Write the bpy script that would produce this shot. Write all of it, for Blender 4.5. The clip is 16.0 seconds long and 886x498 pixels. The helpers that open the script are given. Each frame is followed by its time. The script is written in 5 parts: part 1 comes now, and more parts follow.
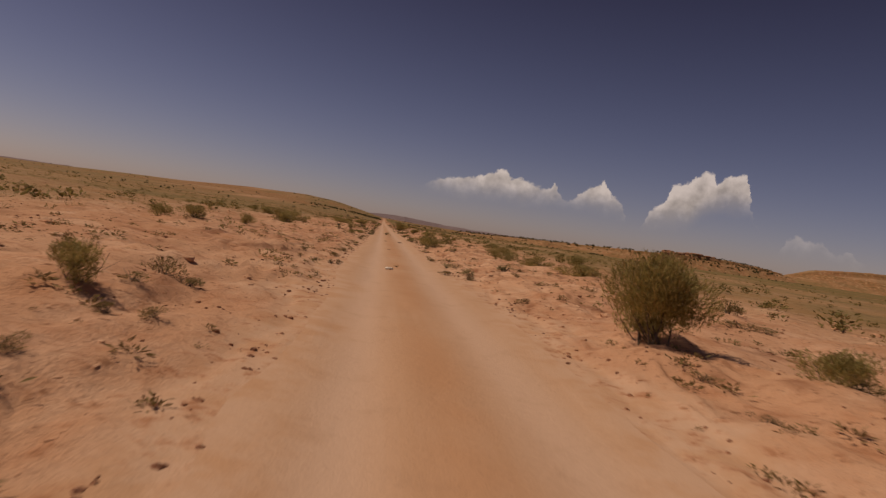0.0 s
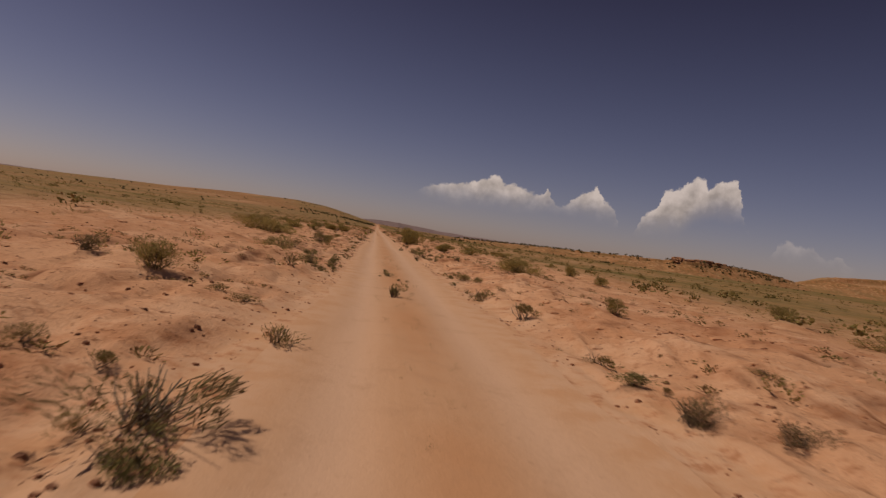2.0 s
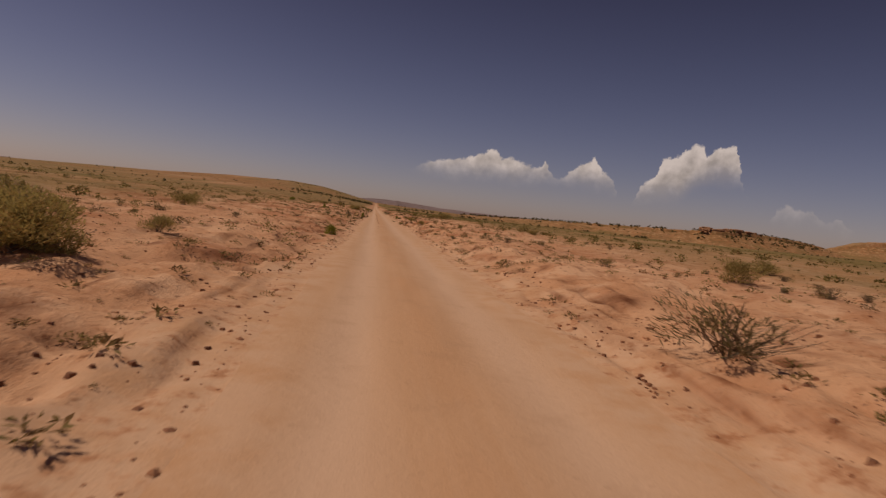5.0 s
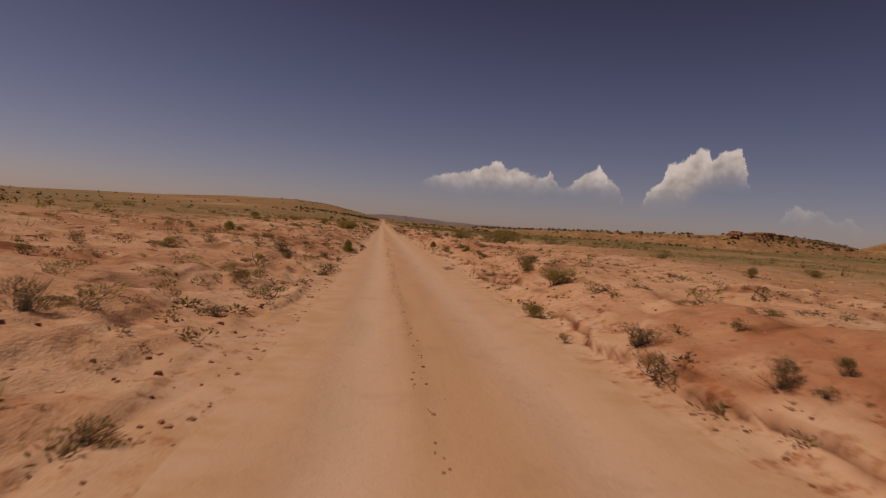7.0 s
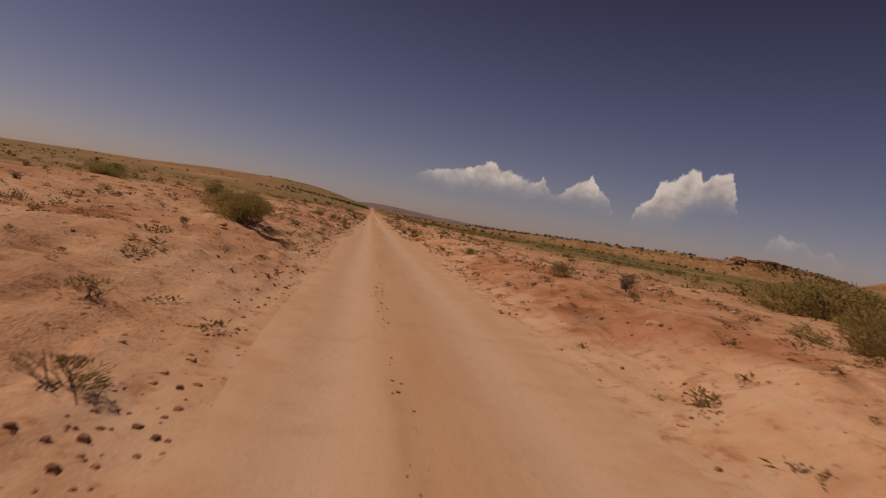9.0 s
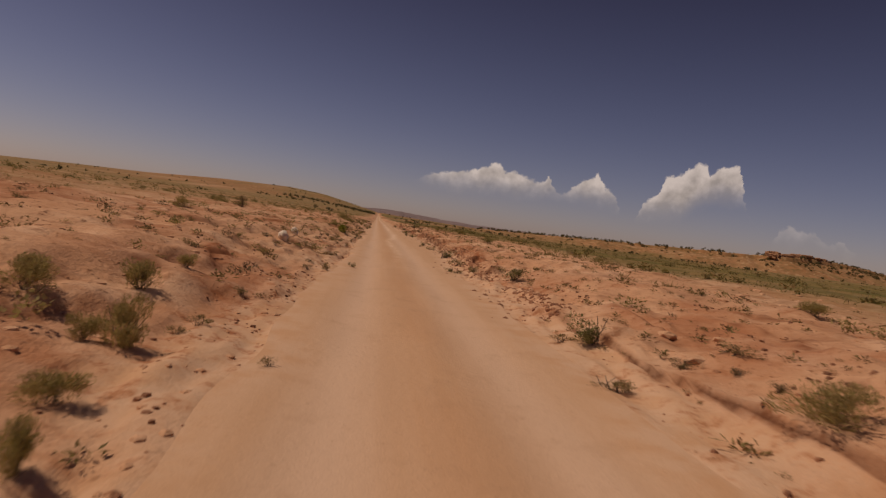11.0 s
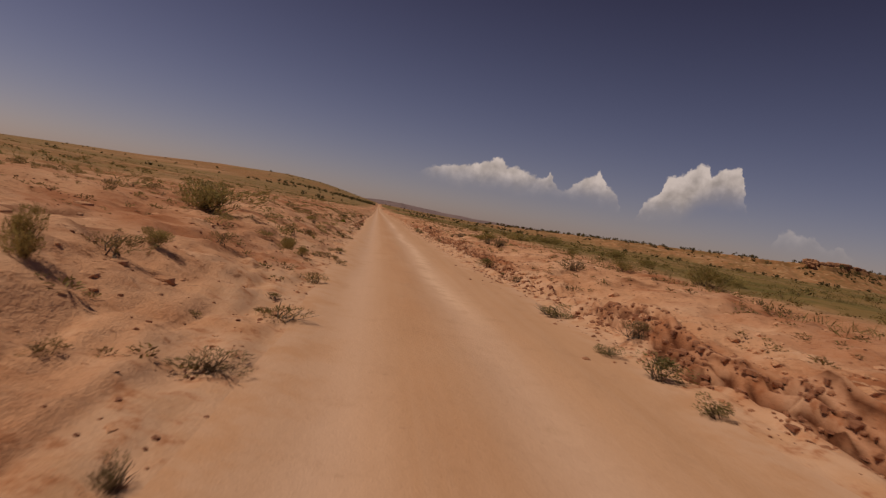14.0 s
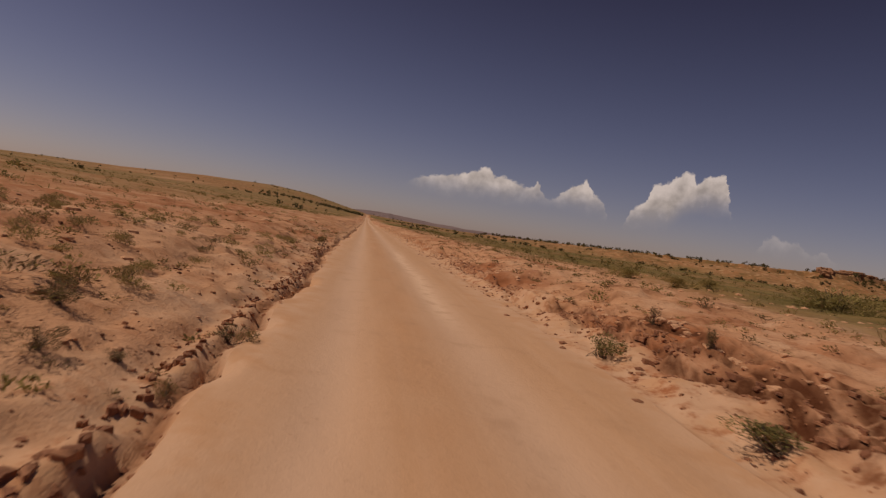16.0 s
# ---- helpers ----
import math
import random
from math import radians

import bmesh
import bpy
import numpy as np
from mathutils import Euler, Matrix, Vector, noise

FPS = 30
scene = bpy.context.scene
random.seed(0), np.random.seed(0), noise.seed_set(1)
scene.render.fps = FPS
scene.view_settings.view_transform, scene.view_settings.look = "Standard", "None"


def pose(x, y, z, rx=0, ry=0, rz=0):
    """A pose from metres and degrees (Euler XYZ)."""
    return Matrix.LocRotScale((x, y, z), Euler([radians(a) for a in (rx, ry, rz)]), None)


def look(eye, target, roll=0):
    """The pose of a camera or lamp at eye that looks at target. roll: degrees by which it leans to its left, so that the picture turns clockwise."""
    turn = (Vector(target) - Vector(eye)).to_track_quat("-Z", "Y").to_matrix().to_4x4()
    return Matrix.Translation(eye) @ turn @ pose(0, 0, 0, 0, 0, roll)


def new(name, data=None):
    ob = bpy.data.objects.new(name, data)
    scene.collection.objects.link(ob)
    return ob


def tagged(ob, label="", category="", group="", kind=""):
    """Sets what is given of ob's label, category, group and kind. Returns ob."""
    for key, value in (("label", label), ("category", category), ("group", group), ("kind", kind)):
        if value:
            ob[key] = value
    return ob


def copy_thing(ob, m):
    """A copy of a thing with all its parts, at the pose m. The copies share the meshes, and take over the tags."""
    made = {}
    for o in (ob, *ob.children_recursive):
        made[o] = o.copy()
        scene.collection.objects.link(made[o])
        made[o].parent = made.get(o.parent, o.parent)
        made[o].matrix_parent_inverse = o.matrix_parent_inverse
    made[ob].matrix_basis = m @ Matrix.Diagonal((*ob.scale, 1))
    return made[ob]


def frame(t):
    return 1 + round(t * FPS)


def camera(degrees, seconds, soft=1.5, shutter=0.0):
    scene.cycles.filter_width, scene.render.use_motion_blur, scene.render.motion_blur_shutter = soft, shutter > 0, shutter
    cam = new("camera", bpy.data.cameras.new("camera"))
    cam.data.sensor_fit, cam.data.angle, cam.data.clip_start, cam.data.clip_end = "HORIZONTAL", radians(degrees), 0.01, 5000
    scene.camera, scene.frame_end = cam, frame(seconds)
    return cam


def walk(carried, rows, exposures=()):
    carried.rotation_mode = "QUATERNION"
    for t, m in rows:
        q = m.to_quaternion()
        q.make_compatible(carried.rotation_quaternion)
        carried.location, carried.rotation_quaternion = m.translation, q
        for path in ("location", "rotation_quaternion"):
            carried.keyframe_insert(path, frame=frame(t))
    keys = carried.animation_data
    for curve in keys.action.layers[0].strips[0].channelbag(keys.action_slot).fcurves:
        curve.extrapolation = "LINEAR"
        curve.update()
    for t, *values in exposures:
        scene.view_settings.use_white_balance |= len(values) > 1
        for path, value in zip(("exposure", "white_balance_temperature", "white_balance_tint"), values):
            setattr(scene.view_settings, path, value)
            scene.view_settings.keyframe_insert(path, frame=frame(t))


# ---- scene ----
cam = camera(76.0, 16.0, soft=1.25, shutter=0.05)
walk(cam, [
    (0.0, pose(0.00, 0.00, 1.16, 88.23, -8.74, -6.09)),
    (0.5, pose(0.00, 11.10, 1.16, 88.58, -8.77, -7.37)),
    (1.0, pose(0.00, 22.18, 1.16, 88.64, -8.31, -7.18)),
    (1.5, pose(0.00, 33.23, 1.16, 88.42, -7.63, -6.44)),
    (2.0, pose(0.00, 44.21, 1.16, 88.93, -8.61, -6.76)),
    (2.5, pose(0.00, 55.09, 1.16, 87.83, -8.84, -6.92)),
    (3.0, pose(0.00, 65.84, 1.16, 85.17, -8.02, -6.48)),
    (3.5, pose(0.00, 76.36, 1.16, 85.58, -5.87, -5.32)),
    (4.0, pose(0.00, 86.62, 1.16, 85.76, -8.13, -5.85)),
    (4.5, pose(0.00, 96.59, 1.16, 86.13, -7.40, -6.53)),
    (7.0, pose(0.00, 144.90, 1.16, 87.88, -4.44, -6.16)),
    (7.5, pose(0.00, 154.21, 1.16, 88.18, -8.65, -6.67)),
    (8.0, pose(0.00, 163.09, 1.16, 88.11, -10.69, -7.97)),
    (10.5, pose(0.00, 205.93, 1.16, 87.01, -8.47, -6.30)),
    (11.0, pose(0.00, 214.38, 1.16, 87.75, -8.06, -6.65)),
    (11.5, pose(0.00, 222.86, 1.16, 88.48, -9.18, -7.18)),
    (12.0, pose(0.00, 231.18, 1.16, 87.68, -9.73, -7.81)),
    (12.5, pose(0.00, 239.44, 1.16, 87.03, -11.61, -6.78)),
    (13.0, pose(0.00, 247.72, 1.16, 86.70, -14.56, -6.82)),
    (13.5, pose(0.00, 255.95, 1.16, 87.40, -11.20, -6.33)),
    (14.0, pose(0.00, 264.07, 1.16, 87.05, -9.82, -6.64)),
    (14.5, pose(0.00, 272.03, 1.16, 89.11, -13.92, -7.51)),
    (15.0, pose(0.00, 280.07, 1.16, 89.07, -16.37, -6.31)),
    (15.5, pose(0.00, 288.25, 1.16, 87.14, -12.29, -7.71)),
    (16.0, pose(0.00, 296.52, 1.16, 88.25, -9.17, -7.82)),
], exposures=[(0.0, -0.47, 7750, 20), (16.0, -0.47, 7750, 20)])

# ---- world, sun ----
SUN_AZ, SUN_EL = -80.0, 58.0   # degrees from the way ahead, and above the horizon
SUN_POWER, SKY_STRENGTH = 3.0, 0.06
SKY_LOW, SKY_HIGH = (1.16, 0.98, 1.12, 1.0), (0.47, 0.322, 0.402, 1.0)   # dusty near the ground, deep above
CLOUD_LOW, CLOUD_TOP = 6.5, 11.5

world = bpy.data.worlds.new("sky")
scene.world = world
world.use_nodes = True
wt = world.node_tree
wt.nodes.clear()


def wnode(kind, **sockets):
    n = wt.nodes.new(kind)
    for key, v in sockets.items():
        s = n.inputs[int(key[1:])] if key[0] == "i" and key[1:].isdigit() else n.inputs[key]
        if isinstance(v, bpy.types.NodeSocket):
            wt.links.new(v, s)
        else:
            s.default_value = v
    return n


def wmath(op, a, b=0.0, c=0.0):
    n = wnode("ShaderNodeMath", i0=a, i1=b, i2=c)
    n.operation = op
    return n.outputs[0]


sky = wt.nodes.new("ShaderNodeTexSky")
sky.sky_type, sky.sun_disc = "NISHITA", False
sky.sun_elevation, sky.sun_rotation = radians(SUN_EL), radians(SUN_AZ)
sky.altitude, sky.air_density, sky.dust_density, sky.ozone_density = 900, 1.0, 1.2, 3.0

way = wt.nodes.new("ShaderNodeTexCoord").outputs["Generated"]
split = wnode("ShaderNodeSeparateXYZ", Vector=way)
az = wmath("MULTIPLY", wmath("ARCTAN2", split.outputs[0], split.outputs[1]), 57.2958)
el = wmath("MULTIPLY", wmath("ARCSINE", split.outputs[2]), 57.2958)


def wband(v, a, b, lo=0.0, hi=1.0):
    n = wnode("ShaderNodeMapRange", Value=v, i1=a, i2=b, i3=lo, i4=hi)
    n.interpolation_type = "SMOOTHSTEP"
    return n.outputs[0]


def wprofile(v, points):
    """Elevation in degrees along the azimuth v, through the points."""
    n = wnode("ShaderNodeFloatCurve", Value=wmath("DIVIDE", v, 45.0))
    curve = n.mapping.curves[0]
    curve.points[0].location, curve.points[1].location = (0.0, points[0][1] / 12), (1.0, points[-1][1] / 12)
    for a, e in points:
        curve.points.new(a / 45, e / 12)
    for p in curve.points:
        p.handle_type = "VECTOR"
    n.mapping.update()
    return wmath("MULTIPLY", n.outputs[0], 12.0)


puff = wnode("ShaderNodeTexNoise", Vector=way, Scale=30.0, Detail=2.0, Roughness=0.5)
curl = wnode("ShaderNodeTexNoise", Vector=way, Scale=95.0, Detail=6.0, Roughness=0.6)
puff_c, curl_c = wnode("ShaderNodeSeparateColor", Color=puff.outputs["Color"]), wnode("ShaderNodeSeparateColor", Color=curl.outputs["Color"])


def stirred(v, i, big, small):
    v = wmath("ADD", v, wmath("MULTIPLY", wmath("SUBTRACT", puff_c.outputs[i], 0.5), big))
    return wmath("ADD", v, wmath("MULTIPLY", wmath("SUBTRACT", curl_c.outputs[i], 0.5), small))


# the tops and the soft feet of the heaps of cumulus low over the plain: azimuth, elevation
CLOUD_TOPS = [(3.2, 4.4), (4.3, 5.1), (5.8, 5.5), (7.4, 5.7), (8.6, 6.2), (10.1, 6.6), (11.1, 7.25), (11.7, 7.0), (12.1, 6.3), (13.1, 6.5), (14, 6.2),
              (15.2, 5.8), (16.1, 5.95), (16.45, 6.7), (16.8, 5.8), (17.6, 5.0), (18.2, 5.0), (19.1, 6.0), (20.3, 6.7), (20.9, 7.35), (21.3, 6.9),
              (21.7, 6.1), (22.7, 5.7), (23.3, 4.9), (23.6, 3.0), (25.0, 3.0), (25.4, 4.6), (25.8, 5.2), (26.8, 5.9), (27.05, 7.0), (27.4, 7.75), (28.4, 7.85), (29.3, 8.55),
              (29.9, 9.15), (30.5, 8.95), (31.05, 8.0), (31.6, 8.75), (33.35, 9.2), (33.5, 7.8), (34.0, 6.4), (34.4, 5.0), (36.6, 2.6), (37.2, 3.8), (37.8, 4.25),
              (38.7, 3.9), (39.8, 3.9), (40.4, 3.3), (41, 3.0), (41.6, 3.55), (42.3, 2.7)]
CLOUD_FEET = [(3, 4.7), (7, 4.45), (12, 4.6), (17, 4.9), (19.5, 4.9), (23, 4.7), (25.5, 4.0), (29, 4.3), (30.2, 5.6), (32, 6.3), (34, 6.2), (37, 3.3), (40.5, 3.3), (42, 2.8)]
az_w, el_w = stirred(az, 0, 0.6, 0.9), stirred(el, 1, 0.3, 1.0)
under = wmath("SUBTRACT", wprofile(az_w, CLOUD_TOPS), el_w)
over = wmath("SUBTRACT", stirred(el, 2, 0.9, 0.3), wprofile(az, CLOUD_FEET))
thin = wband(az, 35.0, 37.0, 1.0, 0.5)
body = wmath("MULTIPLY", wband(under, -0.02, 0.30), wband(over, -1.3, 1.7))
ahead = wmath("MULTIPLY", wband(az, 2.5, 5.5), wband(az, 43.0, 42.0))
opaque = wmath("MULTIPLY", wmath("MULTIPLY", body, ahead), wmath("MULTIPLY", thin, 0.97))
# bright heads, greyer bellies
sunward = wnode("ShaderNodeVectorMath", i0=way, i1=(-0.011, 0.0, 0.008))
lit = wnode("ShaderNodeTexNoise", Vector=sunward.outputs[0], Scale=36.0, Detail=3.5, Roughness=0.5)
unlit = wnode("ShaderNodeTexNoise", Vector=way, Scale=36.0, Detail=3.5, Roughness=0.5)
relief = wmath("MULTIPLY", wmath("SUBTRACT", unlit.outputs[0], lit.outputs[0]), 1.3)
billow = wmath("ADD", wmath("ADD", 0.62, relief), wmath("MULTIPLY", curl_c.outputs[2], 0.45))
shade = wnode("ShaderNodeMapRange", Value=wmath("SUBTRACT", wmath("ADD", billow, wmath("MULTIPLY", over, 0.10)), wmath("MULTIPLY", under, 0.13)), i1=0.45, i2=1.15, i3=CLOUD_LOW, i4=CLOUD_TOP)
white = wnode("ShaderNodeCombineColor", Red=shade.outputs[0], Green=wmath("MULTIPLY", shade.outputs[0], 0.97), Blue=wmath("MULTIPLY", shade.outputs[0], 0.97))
tone = wnode("ShaderNodeMix")
tone.data_type, tone.blend_type = "RGBA", "MULTIPLY"
tone.inputs[0].default_value = 1.0
wt.links.new(sky.outputs[0], tone.inputs[6])
rise = wnode("ShaderNodeMapRange", Value=el, i1=0.0, i2=26.0)
dusty = wnode("ShaderNodeMix")
dusty.data_type = "RGBA"
wt.links.new(rise.outputs[0], dusty.inputs[0])
dusty.inputs[6].default_value, dusty.inputs[7].default_value = SKY_LOW, SKY_HIGH
wt.links.new(dusty.outputs[2], tone.inputs[7])
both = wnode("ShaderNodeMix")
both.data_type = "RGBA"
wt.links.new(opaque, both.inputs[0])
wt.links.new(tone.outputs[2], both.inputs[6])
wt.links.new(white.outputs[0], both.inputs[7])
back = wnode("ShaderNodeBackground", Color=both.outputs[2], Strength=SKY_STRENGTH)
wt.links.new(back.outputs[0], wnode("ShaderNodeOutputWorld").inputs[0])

sun = new("sun", bpy.data.lights.new("sun", "SUN"))
sun.data.energy, sun.data.angle, sun.data.color = SUN_POWER, radians(0.55), (1.0, 0.93, 0.84)
sa, se = radians(SUN_AZ), radians(SUN_EL)
sun_way = Vector((math.sin(sa) * math.cos(se), math.cos(sa) * math.cos(se), math.sin(se)))
sun.matrix_world = look(sun_way * 100, (0, 0, 0))

# ---- materials ----


def material(name):
    m = bpy.data.materials.new(name)
    m.use_nodes = True
    nt = m.node_tree
    nt.nodes.clear()
    out = nt.nodes.new("ShaderNodeOutputMaterial")
    bsdf = nt.nodes.new("ShaderNodeBsdfPrincipled")
    nt.links.new(bsdf.outputs[0], out.inputs[0])

    def node(kind, **sockets):
        n = nt.nodes.new(kind)
        for key, v in sockets.items():
            s = n.inputs[int(key[1:])] if key[0] == "i" and key[1:].isdigit() else n.inputs[key]
            if isinstance(v, bpy.types.NodeSocket):
                nt.links.new(v, s)
            else:
                s.default_value = v
        return n

    def mix(fac, a, b):
        n = node("ShaderNodeMix")
        n.data_type = "RGBA"
        for s, v in ((n.inputs[0], fac), (n.inputs[6], a), (n.inputs[7], b)):
            if isinstance(v, bpy.types.NodeSocket):
                nt.links.new(v, s)
            else:
                s.default_value = v
        return n.outputs[2]

    def noise_of(scale, detail=4.0, rough=0.6, vector=None):
        pos_ = vector or node("ShaderNodeNewGeometry").outputs["Position"]
        return node("ShaderNodeTexNoise", Vector=pos_, Scale=scale, Detail=detail, Roughness=rough).outputs[0]

    def band(v, a, b, lo=0.0, hi=1.0):
        n = node("ShaderNodeMapRange", Value=v, i1=a, i2=b, i3=lo, i4=hi)
        n.interpolation_type = "SMOOTHSTEP"
        return n.outputs[0]

    def attr(key):
        n = node("ShaderNodeAttribute")
        n.attribute_name = key
        return n.outputs["Fac"]

    def times(a, b):
        n = node("ShaderNodeMath", i0=a, i1=b)
        n.operation = "MULTIPLY"
        return n.outputs[0]

    def bump(height_, strength, dist):
        n = node("ShaderNodeBump", Height=height_, Strength=strength, Distance=dist)
        nt.links.new(n.outputs[0], bsdf.inputs["Normal"])
    return m, nt, bsdf, node, mix, noise_of, band, attr, times, bump


def ground_material():
    m, nt, bsdf, node, mix, noise_of, band, attr, times, bump = material("dry_sandy_ground")
    n_big, n_mid, n_fine, n_grit = noise_of(0.22, 5), noise_of(1.7, 6, 0.65), noise_of(9.0, 5, 0.65), noise_of(55.0, 3)
    col = mix(band(n_big, 0.38, 0.64), (0.63, 0.355, 0.205, 1), (0.585, 0.305, 0.165, 1))
    col = mix(band(n_mid, 0.50, 0.68, 0, 0.7), col, (0.50, 0.235, 0.118, 1))
    n_patch = noise_of(0.75, 5, 0.7)
    col = mix(band(n_patch, 0.50, 0.62, 0, 0.7), col, (0.71, 0.435, 0.27, 1))
    col = mix(band(n_patch, 0.42, 0.30, 0, 0.55), col, (0.43, 0.19, 0.095, 1))
    n_clump = noise_of(4.2, 4, 0.7)
    col = mix(band(n_clump, 0.53, 0.68, 0, 0.6), col, (0.38, 0.17, 0.082, 1))
    col = mix(band(n_fine, 0.59, 0.69, 0, 0.85), col, (0.21, 0.09, 0.042, 1))
    col = mix(band(n_grit, 0.63, 0.72, 0, 0.6), col, (0.20, 0.095, 0.05, 1))
    col = mix(band(n_grit, 0.42, 0.27, 0, 0.45), col, (0.68, 0.44, 0.29, 1))
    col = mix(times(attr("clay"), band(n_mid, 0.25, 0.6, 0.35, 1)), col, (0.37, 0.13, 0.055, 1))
    # near-black red earth in cuts and cracks, with crevice shadow painted in
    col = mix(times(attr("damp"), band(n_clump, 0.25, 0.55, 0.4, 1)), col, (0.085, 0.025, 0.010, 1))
    col = mix(times(attr("dust"), band(n_clump, 0.66, 0.48)), col, mix(band(n_mid, 0.4, 0.65), (0.63, 0.395, 0.25, 1), (0.59, 0.335, 0.187, 1)))
    # low dry grass and herbs that cover the land away from the track
    green = mix(band(n_mid, 0.35, 0.65), (0.175, 0.138, 0.04, 1), (0.105, 0.092, 0.028, 1))
    green = mix(band(n_big, 0.45, 0.6), green, (0.23, 0.155, 0.055, 1))
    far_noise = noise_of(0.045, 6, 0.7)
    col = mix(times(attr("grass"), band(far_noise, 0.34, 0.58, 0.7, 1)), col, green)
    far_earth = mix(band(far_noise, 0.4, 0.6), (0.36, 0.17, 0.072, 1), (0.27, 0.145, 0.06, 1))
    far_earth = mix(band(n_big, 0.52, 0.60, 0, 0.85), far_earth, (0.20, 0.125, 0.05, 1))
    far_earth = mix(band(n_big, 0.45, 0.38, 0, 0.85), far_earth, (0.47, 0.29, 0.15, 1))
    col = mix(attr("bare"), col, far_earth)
    nt.links.new(col, bsdf.inputs["Base Color"])
    bsdf.inputs["Roughness"].default_value = 0.95
    bsdf.inputs["Specular IOR Level"].default_value = 0.15
    total = node("ShaderNodeMath", i0=node("ShaderNodeMath", i0=n_fine, i1=times(n_clump, 1.6)).outputs[0], i1=times(n_grit, 0.35))
    bump(total.outputs[0], band(attr("dust"), 0.0, 1.0, 0.55, 0.25), 0.05)
    return m


def road_material():
    m, nt, bsdf, node, mix, noise_of, band, attr, times, bump = material("packed_dirt_track")
    geo = node("ShaderNodeNewGeometry").outputs["Position"]
    along = node("ShaderNodeMapping", Vector=geo)
    along.inputs["Scale"].default_value = (7.0, 0.22, 1.0)
    streak = noise_of(1.0, 5, 0.6, along.outputs[0])
    n_big, n_mid, n_fine, n_grit = noise_of(0.3, 4), noise_of(2.2, 5), noise_of(14.0, 4), noise_of(70.0, 3)
    col = mix(attr("track"), (0.575, 0.335, 0.19, 1), (0.64, 0.415, 0.275, 1))
    col = mix(band(streak, 0.35, 0.68, 0, 0.25), col, (0.655, 0.43, 0.285, 1))
    col = mix(times(attr("crown"), band(n_big, 0.35, 0.6, 0.2, 1)), col, (0.55, 0.29, 0.15, 1))
    col = mix(band(n_mid, 0.52, 0.75, 0, 0.3), col, (0.43, 0.245, 0.14, 1))
    col = mix(times(attr("crust"), band(n_mid, 0.38, 0.52)), col, (0.75, 0.51, 0.34, 1))
    col = mix(band(n_fine, 0.62, 0.78, 0, 0.35), col, (0.36, 0.20, 0.115, 1))
    col = mix(band(n_grit, 0.64, 0.78, 0, 0.4), col, (0.30, 0.17, 0.10, 1))
    col = mix(times(attr("seam"), band(n_mid, 0.3, 0.55, 0.3, 0.9)), col, (0.33, 0.155, 0.075, 1))
    col = mix(attr("verge"), col, mix(band(n_mid, 0.4, 0.65), (0.63, 0.395, 0.25, 1), (0.59, 0.335, 0.187, 1)))
    nt.links.new(col, bsdf.inputs["Base Color"])
    bsdf.inputs["Roughness"].default_value = 0.93
    bsdf.inputs["Specular IOR Level"].default_value = 0.15
    total = node("ShaderNodeMath", i0=n_fine, i1=times(n_grit, 0.4))
    bump(total.outputs[0], 0.35, 0.02)
    return m


def leaf_material(name, dark, light, dry, dry_share=0.15):
    m, nt, bsdf, node, mix, noise_of, band, attr, times, bump = material(name)
    isle = node("ShaderNodeNewGeometry").outputs["Random Per Island"]
    whole = node("ShaderNodeObjectInfo").outputs["Random"]
    col = mix(isle, dark, light)
    col = mix(times(whole, 0.35), col, dry)
    col = mix(band(isle, 1 - dry_share, 1 - dry_share + 0.03), col, dry)
    nt.links.new(col, bsdf.inputs["Base Color"])
    bsdf.inputs["Roughness"].default_value = 0.7
    bsdf.inputs["Specular IOR Level"].default_value = 0.2
    soft = node("ShaderNodeBsdfTranslucent")
    nt.links.new(col, soft.inputs[0])
    both_ = node("ShaderNodeMixShader", i0=0.42)
    nt.links.new(bsdf.outputs[0], both_.inputs[1])
    nt.links.new(soft.outputs[0], both_.inputs[2])
    for o in nt.nodes:
        if o.bl_idname == "ShaderNodeOutputMaterial":
            nt.links.new(both_.outputs[0], o.inputs[0])
    return m


def earth_material(name, a, b, dark, scale=9.0, rough=0.92):
    m, nt, bsdf, node, mix, noise_of, band, attr, times, bump = material(name)
    where = node("ShaderNodeTexCoord").outputs["Object"]
    isle = node("ShaderNodeNewGeometry").outputs["Random Per Island"]
    n1, n2 = noise_of(scale, 5, 0.65, where), noise_of(scale * 6, 3, 0.6, where)
    col = mix(isle, a, b)
    col = mix(band(n1, 0.45, 0.7), col, dark)
    col = mix(band(n2, 0.6, 0.75, 0, 0.5), col, dark)
    nt.links.new(col, bsdf.inputs["Base Color"])
    bsdf.inputs["Roughness"].default_value = rough
    bump(n1, 0.6, 0.5 / scale)
    return m


MAT_GROUND, MAT_ROAD = ground_material(), road_material()
MAT_GREEN = leaf_material("grey_green_leaves", (0.24, 0.195, 0.065, 1), (0.48, 0.395, 0.145, 1), (0.44, 0.31, 0.135, 1))
MAT_BRIGHT = leaf_material("bright_green_twigs", (0.16, 0.18, 0.025, 1), (0.36, 0.36, 0.05, 1), (0.28, 0.26, 0.06, 1), 0.05)
MAT_WEED = leaf_material("dark_green_leaves", (0.15, 0.145, 0.052, 1), (0.31, 0.28, 0.105, 1), (0.28, 0.20, 0.10, 1), 0.1)
MAT_TUFT = leaf_material("dusty_olive_blades", (0.17, 0.135, 0.05, 1), (0.34, 0.27, 0.105, 1), (0.30, 0.19, 0.09, 1), 0.25)
MAT_BROWN = leaf_material("dusty_brown_blades", (0.19, 0.115, 0.055, 1), (0.36, 0.235, 0.11, 1), (0.26, 0.20, 0.075, 1), 0.35)
